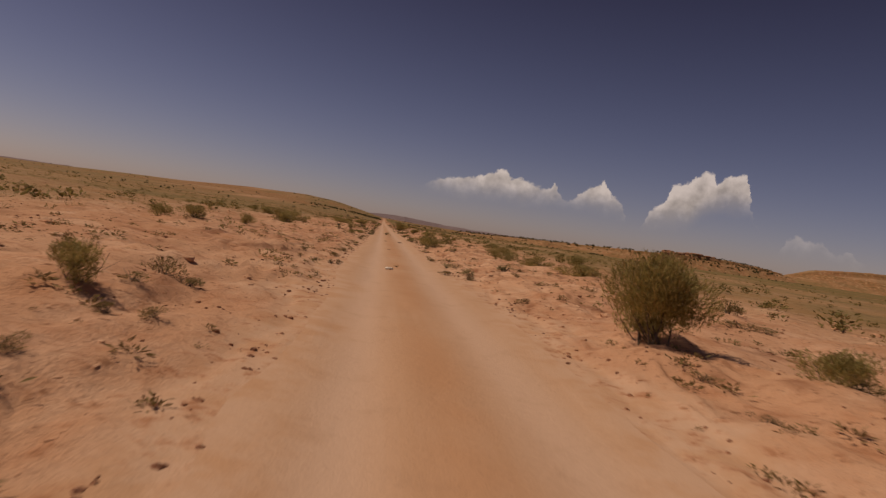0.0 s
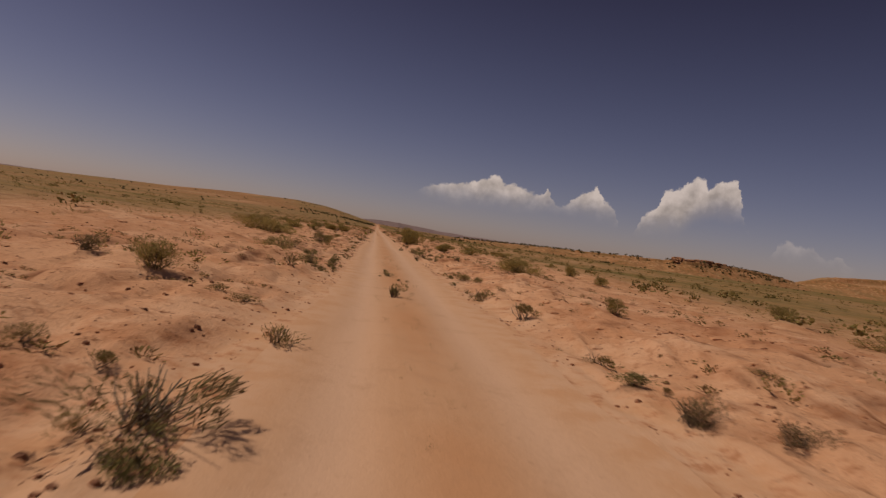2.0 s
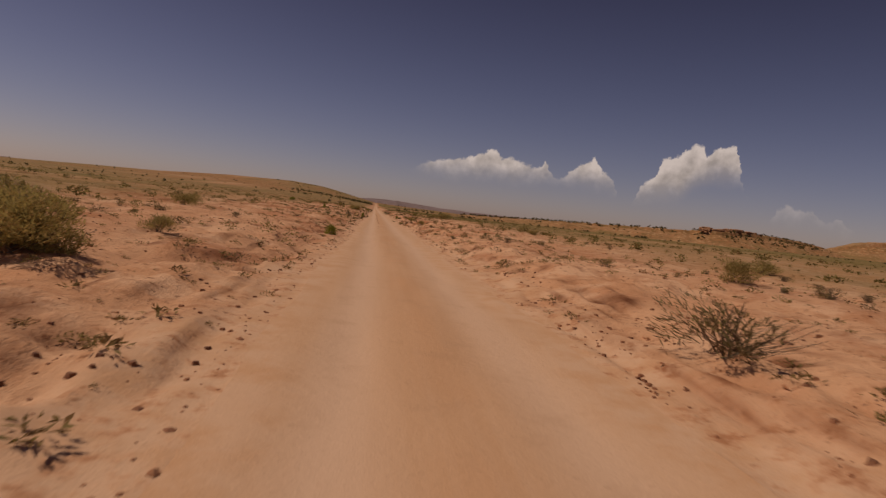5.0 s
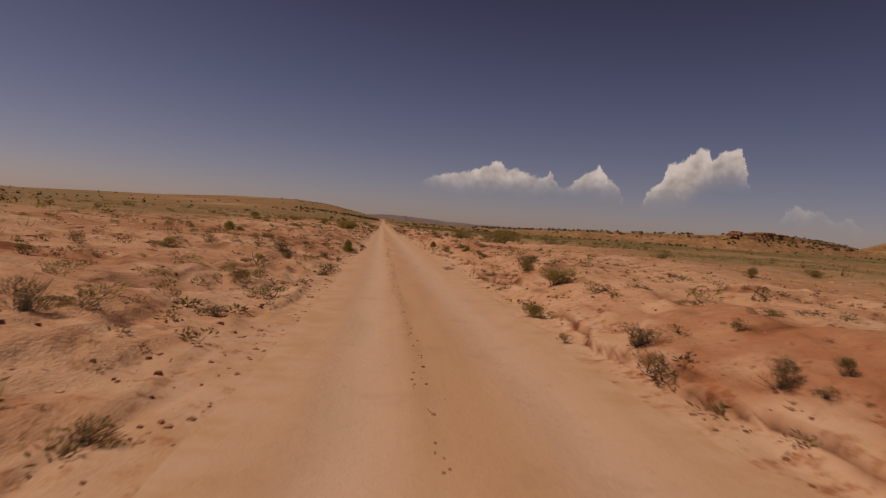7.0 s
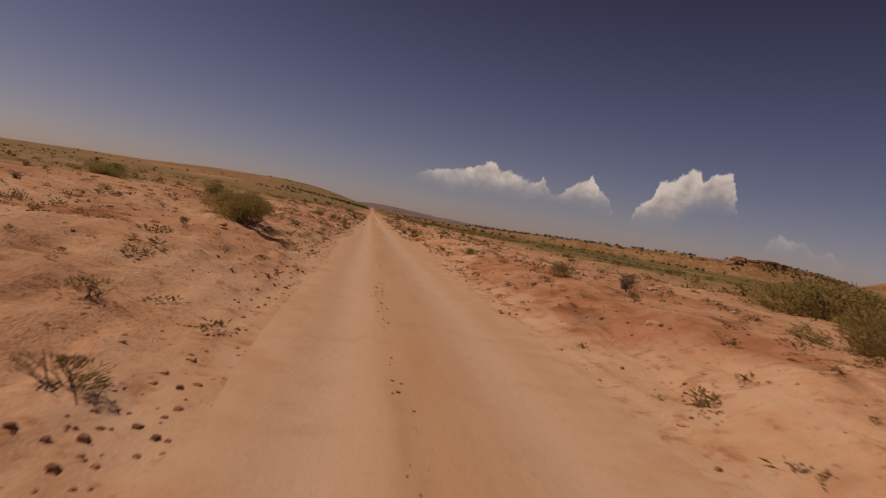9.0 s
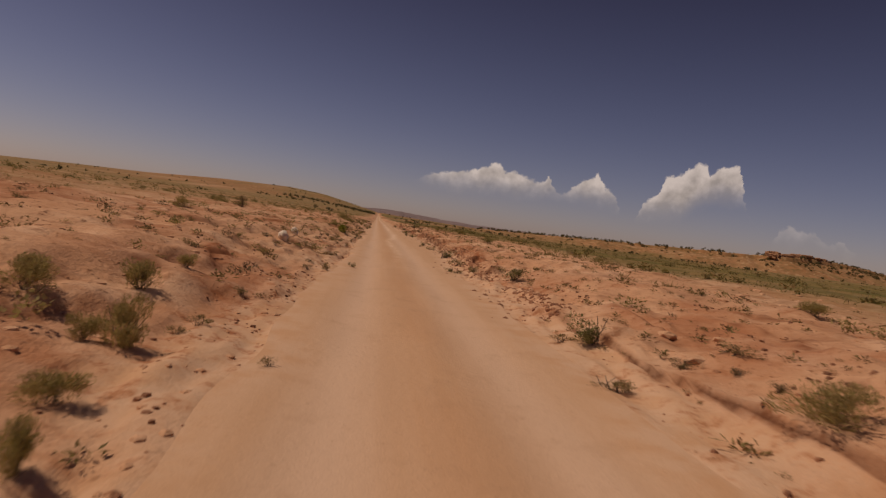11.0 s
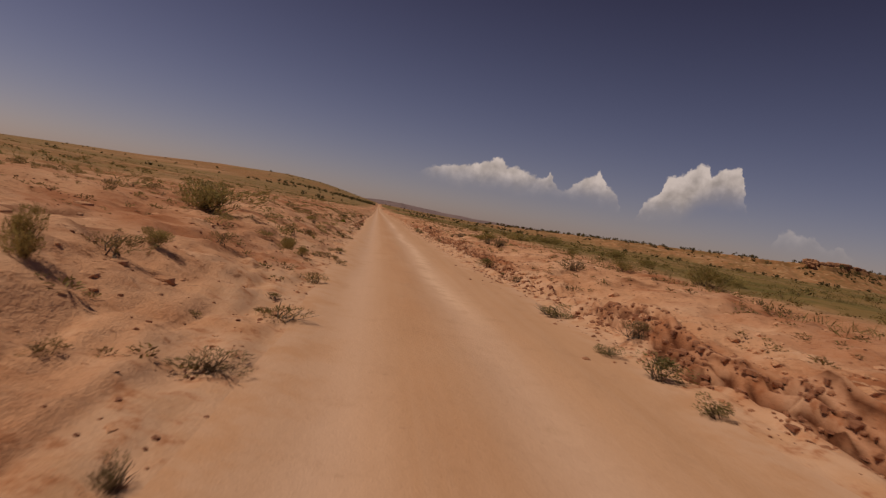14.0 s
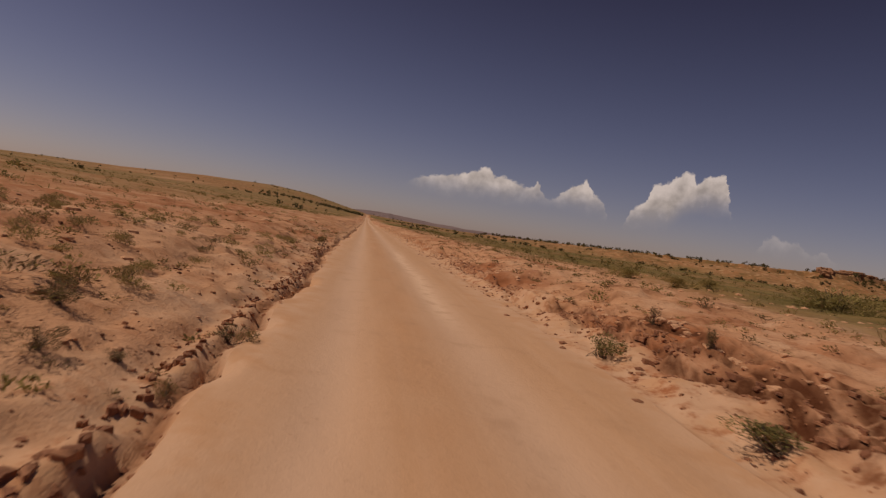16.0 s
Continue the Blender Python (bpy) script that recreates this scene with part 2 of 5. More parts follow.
MAT_GRASS = leaf_material("dry_yellow_grass", (0.20, 0.17, 0.055, 1), (0.34, 0.27, 0.10, 1), (0.42, 0.31, 0.15, 1), 0.3)
MAT_DRY = leaf_material("dry_brown_twigs", (0.16, 0.105, 0.058, 1), (0.30, 0.21, 0.12, 1), (0.20, 0.175, 0.07, 1), 0.25)
MAT_FAR = leaf_material("far_shrub_leaves", (0.075, 0.07, 0.03, 1), (0.16, 0.135, 0.055, 1), (0.20, 0.15, 0.065, 1), 0.1)
MAT_SCRUB = leaf_material("olive_scrub_leaves", (0.17, 0.145, 0.05, 1), (0.34, 0.27, 0.095, 1), (0.36, 0.24, 0.10, 1), 0.2)
MAT_OLIVE = leaf_material("olive_twigs", (0.21, 0.18, 0.06, 1), (0.40, 0.33, 0.115, 1), (0.40, 0.29, 0.13, 1), 0.2)
MAT_STEM = earth_material("woody_stems", (0.14, 0.10, 0.065, 1), (0.20, 0.145, 0.095, 1), (0.09, 0.065, 0.04, 1), 20)
MAT_CLOD = earth_material("red_soil_clods", (0.43, 0.20, 0.10, 1), (0.25, 0.10, 0.05, 1), (0.20, 0.08, 0.04, 1), 14)
MAT_CRUMB = earth_material("dark_soil_crumbs", (0.33, 0.15, 0.075, 1), (0.21, 0.09, 0.048, 1), (0.14, 0.06, 0.032, 1), 14)
MAT_STONE = earth_material("dusty_brown_stone", (0.46, 0.27, 0.165, 1), (0.38, 0.22, 0.14, 1), (0.27, 0.15, 0.09, 1), 16)
MAT_PALE = earth_material("pale_limestone", (0.92, 0.78, 0.62, 1), (0.88, 0.73, 0.57, 1), (0.76, 0.58, 0.42, 1), 3)
MAT_DUNG = earth_material("dry_dung", (0.31, 0.175, 0.09, 1), (0.25, 0.14, 0.075, 1), (0.14, 0.075, 0.04, 1), 12)
MAT_CLIFF = earth_material("red_brown_cliff_rock", (0.27, 0.125, 0.065, 1), (0.36, 0.18, 0.09, 1), (0.14, 0.065, 0.035, 1), 0.4)

# distance haze is mixed into this purple-grey base colour
MAT_HAZE = earth_material("haze_tinted_slopes", (0.22, 0.155, 0.145, 1), (0.22, 0.155, 0.145, 1), (0.19, 0.135, 0.125, 1), 0.004, 1.0)

# ---- the land ----
def fade(a, b, v):
    """Smooth step of v from a to b."""
    k = np.clip((np.asarray(v, float) - a) / (b - a), 0, 1)
    return k * k * (3 - 2 * k)


def grain(x, y, seed=0):
    """Value noise from -1 to 1, one cell a metre."""
    x, y = np.asarray(x, float), np.asarray(y, float)
    ix, iy = np.floor(x), np.floor(y)
    fx, fy = x - ix, y - iy
    fx, fy = fx * fx * (3 - 2 * fx), fy * fy * (3 - 2 * fy)

    def cell(i, j):
        v = np.sin(i * 127.1 + j * 311.7 + seed * 74.7) * 43758.5453
        return v - np.floor(v)
    low = cell(ix, iy) * (1 - fx) + cell(ix + 1, iy) * fx
    top = cell(ix, iy + 1) * (1 - fx) + cell(ix + 1, iy + 1) * fx
    return 2 * (low * (1 - fy) + top * fy) - 1


def left_edge(y):
    return -0.74 + 0.14 * grain(y * 0.13, 3.1, 1) + 0.07 * grain(y * 0.9, 8.2, 2)


def right_edge(y):
    wide = 1.95 + 0.15 * fade(100, 150, y) + 0.95 * fade(226, 243, y) - 0.35 * fade(262, 292, y)
    return wide + 0.16 * grain(y * 0.16, 5.7, 3) + 0.10 * grain(y * 0.8, 1.4, 4)


def cut_line(y):
    """Where the water-cut foot of the bank runs."""
    return 2.75 + 0.75 * fade(226, 240, y) - 0.15 * fade(278, 292, y) + 0.20 * grain(y * 0.42, 0.3, 8) + 0.15 * grain(y * 1.5, 0.9, 14) + 0.08 * grain(y * 3.4, 0.4, 15)


def cut_depth(y):
    """How sharply the bank is cut: from 0.25 to 1."""
    sharp = fade(234, 238, y) * fade(264, 260, y) + fade(265, 267, y) * fade(274, 271, y) + fade(297, 299, y) * fade(306, 303, y)
    sharp = sharp + 0.5 * fade(275, 278, y) * fade(297, 294, y)
    return 0.25 + 0.6 * np.minimum(sharp, 1) * (0.5 + 0.5 * fade(246, 252, y)) + 0.15 * grain(y * 0.5, 0.7, 7)


STEPS = ((0.0, 0.42), (0.17, 0.33), (0.40, 0.25))   # where the ledges of the cut stand back, and their share of its height


def ragged(x, y, cut):
    """The distance from the cut, with a broken outline."""
    steep = fade(261, 265, y) * fade(281, 276, y)   # here one narrow step instead of three
    return (cut + (1 - 0.5 * steep) * (0.15 * grain(x * 1.7, y * 0.9, 94) + 0.10 * grain(x * 4.6, y * 1.3, 95)) + 0.05 * grain(x * 9, y * 2.9, 96)) * (1 + 1.6 * steep)


SKY_AZ = (-180, -60, -32, -25, -18, -13.5, -8, -5, -2.6, 0, 5, 9, 14, 20, 27, 40, 60, 180)
SKY_EL = (0.8, 0.5, 0.42, 0.78, 1.0, 1.3, 1.58, 1.38, 0.95, 0.42, 0.3, 0.2, 0.25, 0.3, 0.35, 0.4, 0.6, 0.8)


def height(x, y):
    """Height of the land: a flat track between low banks, rising gently to far hills."""
    x, y = np.asarray(x, float), np.asarray(y, float)
    yc = np.clip(y, -40, 700)
    dl, dr = left_edge(yc) - x, x - right_edge(yc)
    raise_l = 0.26 + 0.34 * fade(105, 190, yc) + 0.07 * grain(yc * 0.08, 2.2, 5)
    raise_r = 0.26 + 0.24 * fade(95, 145, yc) + 0.07 * grain(yc * 0.09, 6.3, 6)
    zl = raise_l * (0.75 * fade(0, 2.6, dl) + 0.25 * fade(1.5, 7, dl)) + 0.7 * (1 - np.exp(-np.maximum(dl - 2, 0) / 40))
    # in the last stretch the bank stands back behind a sandy apron and is cut to a small cliff
    cut = x - cut_line(yc)
    lip = fade(220, 230, yc) * cut_depth(yc)
    zr = raise_r * (1 - fade(220, 230, yc)) * fade(0, 2.2, dr) + fade(220, 230, yc) * (
        0.10 * fade(0, 0.6, dr) + 0.30 * lip * sum(part_ * fade(at_, at_ + 0.035, ragged(x, yc, cut)) for at_, part_ in STEPS) + (0.44 - 0.27 * lip) * fade(0, 2.4, cut))
    zr = zr + 0.25 * (1 - np.exp(-np.maximum(dr - 2, 0) / 40))
    z = np.where(dl > 0, zl, 0) + np.where(dr > 0, zr, 0)
    off = np.maximum(dl, dr)
    lumps = fade(0.1, 1.6, off)
    z = z + lumps * (0.07 * grain(x * 0.7, y * 0.7, 9) + 0.04 * grain(x * 2.1, y * 2.1, 10))
    z = z + lumps * 0.13 * fade(2, 6, off) * grain(x * 0.17, y * 0.17, 11)
    r, az = np.hypot(x, y), np.degrees(np.arctan2(x, y))
    el = np.interp(az, SKY_AZ, SKY_EL)
    far = fade(90, 2000, r) * np.minimum(r, 2000) * np.tan(np.radians(el))
    far = far * fade(0, 60, np.maximum(off, (y - 500) * 0.3))
    far = far + fade(300, 900, r) * 1.6 * grain(x * 0.006, y * 0.006, 12) + fade(900, 1600, r) * 4 * grain(x * 0.004, y * 0.004, 13)
    return z + far


def mesh_of(name, verts, faces, mat, attrs=None, smooth=False):
    """A mesh from arrays of corners and of equal-sided faces."""
    me = bpy.data.meshes.new(name)
    verts, faces = np.asarray(verts, np.float32), np.asarray(faces, np.int32)
    n, k = faces.shape
    me.vertices.add(len(verts))
    me.vertices.foreach_set("co", verts.ravel())
    me.loops.add(n * k)
    me.loops.foreach_set("vertex_index", faces.ravel())
    me.polygons.add(n)
    me.polygons.foreach_set("loop_start", np.arange(0, n * k, k, dtype=np.int32))
    me.polygons.foreach_set("use_smooth", np.full(n, smooth))
    for key, values in (attrs or {}).items():
        me.attributes.new(key, "FLOAT", "POINT").data.foreach_set("value", np.asarray(values, np.float32))
    me.materials.append(mat)
    me.update(calc_edges=True)
    return me


def spread(start, step, growth, end):
    """Distances from start to end, each step longer than the last."""
    out = [start]
    while out[-1] < end:
        out.append(out[-1] + step)
        step *= growth
    return np.array(out)


near = np.concatenate([np.arange(0.0, 1.6, 0.055), np.arange(1.6, 3.4, 0.1), np.arange(3.4, 10.0, 0.25)])
near_r = np.concatenate([np.arange(0.0, 0.2, 0.05), np.arange(0.2, 1.7, 0.032), np.arange(1.7, 3.4, 0.1), np.arange(3.4, 10.0, 0.25)])
side = np.concatenate([near, spread(10.0, 0.45, 1.2, 4600)])
side_r = np.concatenate([near_r, spread(10.0, 0.45, 1.2, 4600)])
rows_y = np.concatenate([-spread(12.0, 1.0, 1.25, 4600)[::-1], np.arange(-11.8, 94, 0.33), np.arange(94, 110, 0.22), np.arange(110, 142, 0.42), np.arange(142, 176, 0.22), np.arange(176, 206, 0.42), np.arange(206, 222, 0.24), np.arange(222, 309, 0.15), np.arange(309.2, 331, 0.30), spread(331.2, 0.35, 1.035, 4700)])
lanes = np.linspace(0, 1, 34)[1:-1]
yy = rows_y[:, None]
yc = np.clip(yy, -40, 700)
le, ri = left_edge(yc), right_edge(yc)
gx = np.concatenate([le - side[::-1][None, :], le + (ri - le) * lanes[None, :], ri + side_r[None, :]], axis=1)
gy = np.broadcast_to(yy, gx.shape)
gz = height(gx, gy)
n_side, n_lane = len(side), len(lanes)
off_l, off_r = le - gx, gx - ri
off = np.maximum(off_l, off_r)
on_road = off < 0
# ruts, a low crown and small ripples on the track
rut = np.exp(-((gx + 0.08 + 0.05 * grain(gy * 0.1, 4.4, 21)) / 0.30) ** 2) + 0.9 * np.exp(-((gx - 1.30 - 0.08 * grain(gy * 0.08, 7.4, 22)) / 0.36) ** 2)
inner = fade(0, 0.35, -off)
gz = gz + np.where(on_road, inner * (-0.035 * rut + 0.012 * grain(gx * 3, gy * 0.7, 23) + 0.006 * grain(gx * 9, gy * 5, 24)), 0)
# crumbled soil along the edges
rough_edge = np.exp(-((off - 0.35) / 0.35) ** 2) * (off > 0) * (0.35 + 0.45 * fade(190, 225, gy))
cut = gx - cut_line(yc)
cut_r = ragged(gx, yc, cut)
scarp = sum(np.exp(-((cut_r - at_ - 0.01) / 0.035) ** 2) for at_, _ in STEPS) * fade(220, 230, gy) * fade(332, 322, gy)
broken = np.exp(-((cut - 0.18) / 0.32) ** 2) * fade(220, 230, gy)
gz = gz + (0.8 * rough_edge + broken) * (0.07 * grain(gx * 5, gy * 1.5, 25) + 0.045 * grain(gx * 9, gy * 2.3, 26)) + (off > 0) * fade(0.05, 0.3, off) * np.exp(-np.maximum(off, 0) / 14) * 0.03 * grain(gx * 6, gy * 4.5, 27)
gz = gz + np.exp(-((cut - 0.15) / 0.3) ** 2) * fade(222, 230, gy) * 0.05 * grain(gx * 12, gy * 2.4, 65)
# small winding ledges where the crust has broken away
bank = fade(0.25, 0.9, off) * np.exp(-np.maximum(off, 0) / 11)
wind_a = grain(gx * 0.62, gy * 0.42, 52) + 0.35 * grain(gx * 2.1, gy * 1.7, 53)
wind_b = grain(gx * 0.95, gy * 0.7, 54) + 0.4 * grain(gx * 2.6, gy * 2.2, 55)
gz = gz + bank * (0.075 * fade(-0.04, 0.04, wind_a) + 0.055 * fade(-0.04, 0.04, wind_b) - 0.065)
gz = gz + bank * (0.055 * grain(gx * 2.7, gy * 2.0, 56) + 0.03 * grain(gx * 6.1, gy * 2.6, 69))
ledge = bank * (np.exp(-(wind_a / 0.055) ** 2) + 0.8 * np.exp(-(wind_b / 0.055) ** 2)) * fade(-0.2, 0.4, grain(gx * 0.9, gy * 0.9, 57) + 0.15)
# a broken lip of crust along the foot of both banks
lip_off = off - 0.45 - 0.30 * grain(gy * 0.45, np.sign(gx) * 3.3, 101) - 0.13 * grain(gx * 3, gy * 1.5, 102) - 0.05 * grain(gx * 8, gy * 3.5, 104)
lip_on = fade(-0.15, 0.2, grain(gy * 0.28, np.sign(gx) * 5.5, 103) + np.where(gx > 0, 0.15, -0.25)) * np.where(gx > 0, fade(84, 94, gy) * fade(226, 219, gy), 0.55 * fade(84, 94, gy) * fade(292, 286, gy)) * (off > 0)
gz = gz + 0.085 * lip_on * fade(0, 0.045, lip_off) * np.exp(-np.maximum(lip_off, 0) / 1.4)
lip_face = lip_on * np.exp(-((lip_off - 0.012) / 0.038) ** 2)
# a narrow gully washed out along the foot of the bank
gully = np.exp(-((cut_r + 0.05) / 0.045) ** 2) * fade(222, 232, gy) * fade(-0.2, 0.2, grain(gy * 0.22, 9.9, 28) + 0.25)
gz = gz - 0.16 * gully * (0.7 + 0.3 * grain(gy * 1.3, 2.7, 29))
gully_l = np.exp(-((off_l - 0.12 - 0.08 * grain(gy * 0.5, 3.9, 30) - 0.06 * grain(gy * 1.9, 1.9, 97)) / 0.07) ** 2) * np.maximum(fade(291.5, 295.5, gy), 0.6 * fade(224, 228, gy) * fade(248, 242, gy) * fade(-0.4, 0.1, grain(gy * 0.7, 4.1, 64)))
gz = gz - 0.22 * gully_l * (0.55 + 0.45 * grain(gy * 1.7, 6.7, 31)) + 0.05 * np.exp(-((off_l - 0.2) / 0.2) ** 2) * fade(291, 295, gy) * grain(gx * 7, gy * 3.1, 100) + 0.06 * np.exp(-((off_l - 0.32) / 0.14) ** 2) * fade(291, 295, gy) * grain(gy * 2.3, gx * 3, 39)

reach = np.hypot(gx, np.maximum(gy - 160, 0) * 0.3)
patches = grain(gx * 0.05, gy * 0.03, 32)
grass = fade(4, 17, off) * (0.78 + 0.3 * patches) + fade(60, 300, reach) * 0.35
grass = grass + fade(4.5, 9, off_r) * fade(205, 262, gy) * 0.6 + 0.5 * fade(60, 300, gy - 330)
grass = np.clip(grass, 0, 1) * fade(2, 6, off)
span = np.hypot(gx, gy)
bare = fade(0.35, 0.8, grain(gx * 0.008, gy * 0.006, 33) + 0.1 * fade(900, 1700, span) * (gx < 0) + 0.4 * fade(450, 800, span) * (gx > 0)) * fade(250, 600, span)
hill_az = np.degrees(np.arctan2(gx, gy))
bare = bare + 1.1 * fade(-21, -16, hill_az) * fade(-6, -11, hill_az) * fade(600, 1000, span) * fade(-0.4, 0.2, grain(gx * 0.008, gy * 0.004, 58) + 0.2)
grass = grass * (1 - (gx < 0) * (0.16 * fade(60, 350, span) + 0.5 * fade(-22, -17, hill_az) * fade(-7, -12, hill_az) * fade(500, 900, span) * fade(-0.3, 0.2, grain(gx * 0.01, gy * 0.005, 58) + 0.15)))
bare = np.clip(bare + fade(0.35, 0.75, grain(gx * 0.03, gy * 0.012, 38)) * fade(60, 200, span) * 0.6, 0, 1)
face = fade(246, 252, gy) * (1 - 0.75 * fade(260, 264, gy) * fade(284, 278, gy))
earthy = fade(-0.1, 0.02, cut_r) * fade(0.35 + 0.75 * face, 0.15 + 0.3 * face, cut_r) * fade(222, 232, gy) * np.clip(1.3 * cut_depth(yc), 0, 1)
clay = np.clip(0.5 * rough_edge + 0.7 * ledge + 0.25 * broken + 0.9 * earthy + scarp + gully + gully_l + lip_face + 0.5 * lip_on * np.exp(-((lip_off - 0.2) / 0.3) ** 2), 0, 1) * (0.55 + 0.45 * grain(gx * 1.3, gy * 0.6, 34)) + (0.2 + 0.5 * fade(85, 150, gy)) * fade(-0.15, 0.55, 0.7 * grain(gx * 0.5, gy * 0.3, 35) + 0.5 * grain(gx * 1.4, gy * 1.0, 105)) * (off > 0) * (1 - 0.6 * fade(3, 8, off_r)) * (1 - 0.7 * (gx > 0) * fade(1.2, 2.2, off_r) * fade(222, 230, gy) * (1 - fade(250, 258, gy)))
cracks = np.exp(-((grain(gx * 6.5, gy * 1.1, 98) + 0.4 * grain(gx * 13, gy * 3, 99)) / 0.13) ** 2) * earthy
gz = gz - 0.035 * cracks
# dark earth plus painted-in shadow on step and lip faces, gullies and cracks
cut_shade = (1.2 * scarp + gully + 0.8 * cracks)
damp = np.clip(cut_shade * np.clip(1.5 * cut_depth(yc) - 0.3 + 0.35 * grain(gy * 1.1, gx * 2.5, 47), 0, 1) + 0.8 * gully_l + 0.65 * ledge + 0.85 * lip_face, 0, 1)
dust = np.maximum(fade(1.15, 0.15, off + 0.4 * grain(gx * 1.5, gy * 0.9, 49) + 0.2 * grain(gx * 4, gy * 2.2, 68)), fade(0.0, -0.25, cut) * fade(222, 232, gy) * (off_r > -0.1)) * (1 - damp)
crust = (np.exp(-((gx - 0.80 - 0.55 * fade(244, 256, gy) - 0.15 * grain(gy * 0.2, 5.1, 36)) / 0.16) ** 2)) * fade(228, 240, gy) * fade(-0.3, 0.3, grain(gy * 0.13, 1.1, 37) + 0.2)
seam = np.exp(-((gx - 0.36 - 0.05 * grain(gy * 0.3, 1.9, 59)) / 0.06) ** 2) * 0.4 * fade(138, 146, gy) * fade(196, 184, gy) * fade(-0.35, 0.2, grain(gy * 0.35, 8.3, 60))
crown = np.exp(-((gx - 0.62) / 0.30) ** 2) * (1 - 0.5 * fade(60, 110, gy))

idx = np.arange(gx.size).reshape(gx.shape)
quads = np.stack([idx[:-1, :-1], idx[:-1, 1:], idx[1:, 1:], idx[1:, :-1]], axis=-1)
col_id = np.arange(gx.shape[1] - 1)
lane_cols = (col_id >= n_side - 1) & (col_id < n_side + n_lane)
track_rows = (rows_y[:-1] > -60) & (rows_y[:-1] < 760)
is_road = track_rows[:, None] & lane_cols[None, :]
points = np.stack([gx, gy, gz], axis=-1).reshape(-1, 3)


def sheet(name, pick, mat, attrs):
    f = quads[pick].reshape(-1, 4)
    used, back_ = np.unique(f.ravel(), return_inverse=True)
    me = mesh_of(name, points[used], back_.reshape(-1, 4), mat, {k: v.ravel()[used] for k, v in attrs.items()}, True)
    return new(name, me)


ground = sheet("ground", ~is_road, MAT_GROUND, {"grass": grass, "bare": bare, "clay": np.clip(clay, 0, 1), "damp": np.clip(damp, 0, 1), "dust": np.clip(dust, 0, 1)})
tagged(ground, "dry pinkish sand and clay plain with sparse scrub", "ground", kind="structure")
road = sheet("road", is_road, MAT_ROAD, {"track": np.clip(rut, 0, 1), "crown": crown, "seam": np.clip(seam, 0, 1), "crust": np.clip(crust, 0, 1), "verge": fade(-0.55, -0.05, off + 0.2 * grain(gx * 1.2, gy * 0.8, 50))})
tagged(road, "straight pale dirt track with two worn wheel ruts", "dirt road", kind="structure")

# ---- low ridges and far hills ----
# crest lines: x, y, height
MESA = np.array([(60, 890, -1.0), (122, 858, 3.0), (210, 807, 7.2), (285, 764, 10.8), (345, 729, 13.5), (375, 716, 15.5), (430, 746, 18.0), (476, 772, 18.5), (583, 831, 15.4), (648, 866, 11.0), (720, 905, 5.0), (800, 945, -2.0)])
BUTTE = np.array([(590, 900, -4.0), (660, 872, 8.0), (705, 854, 25.0), (735, 846, 29.0), (785, 830, 33.0), (900, 790, 34.0), (1010, 750, 27.0)])


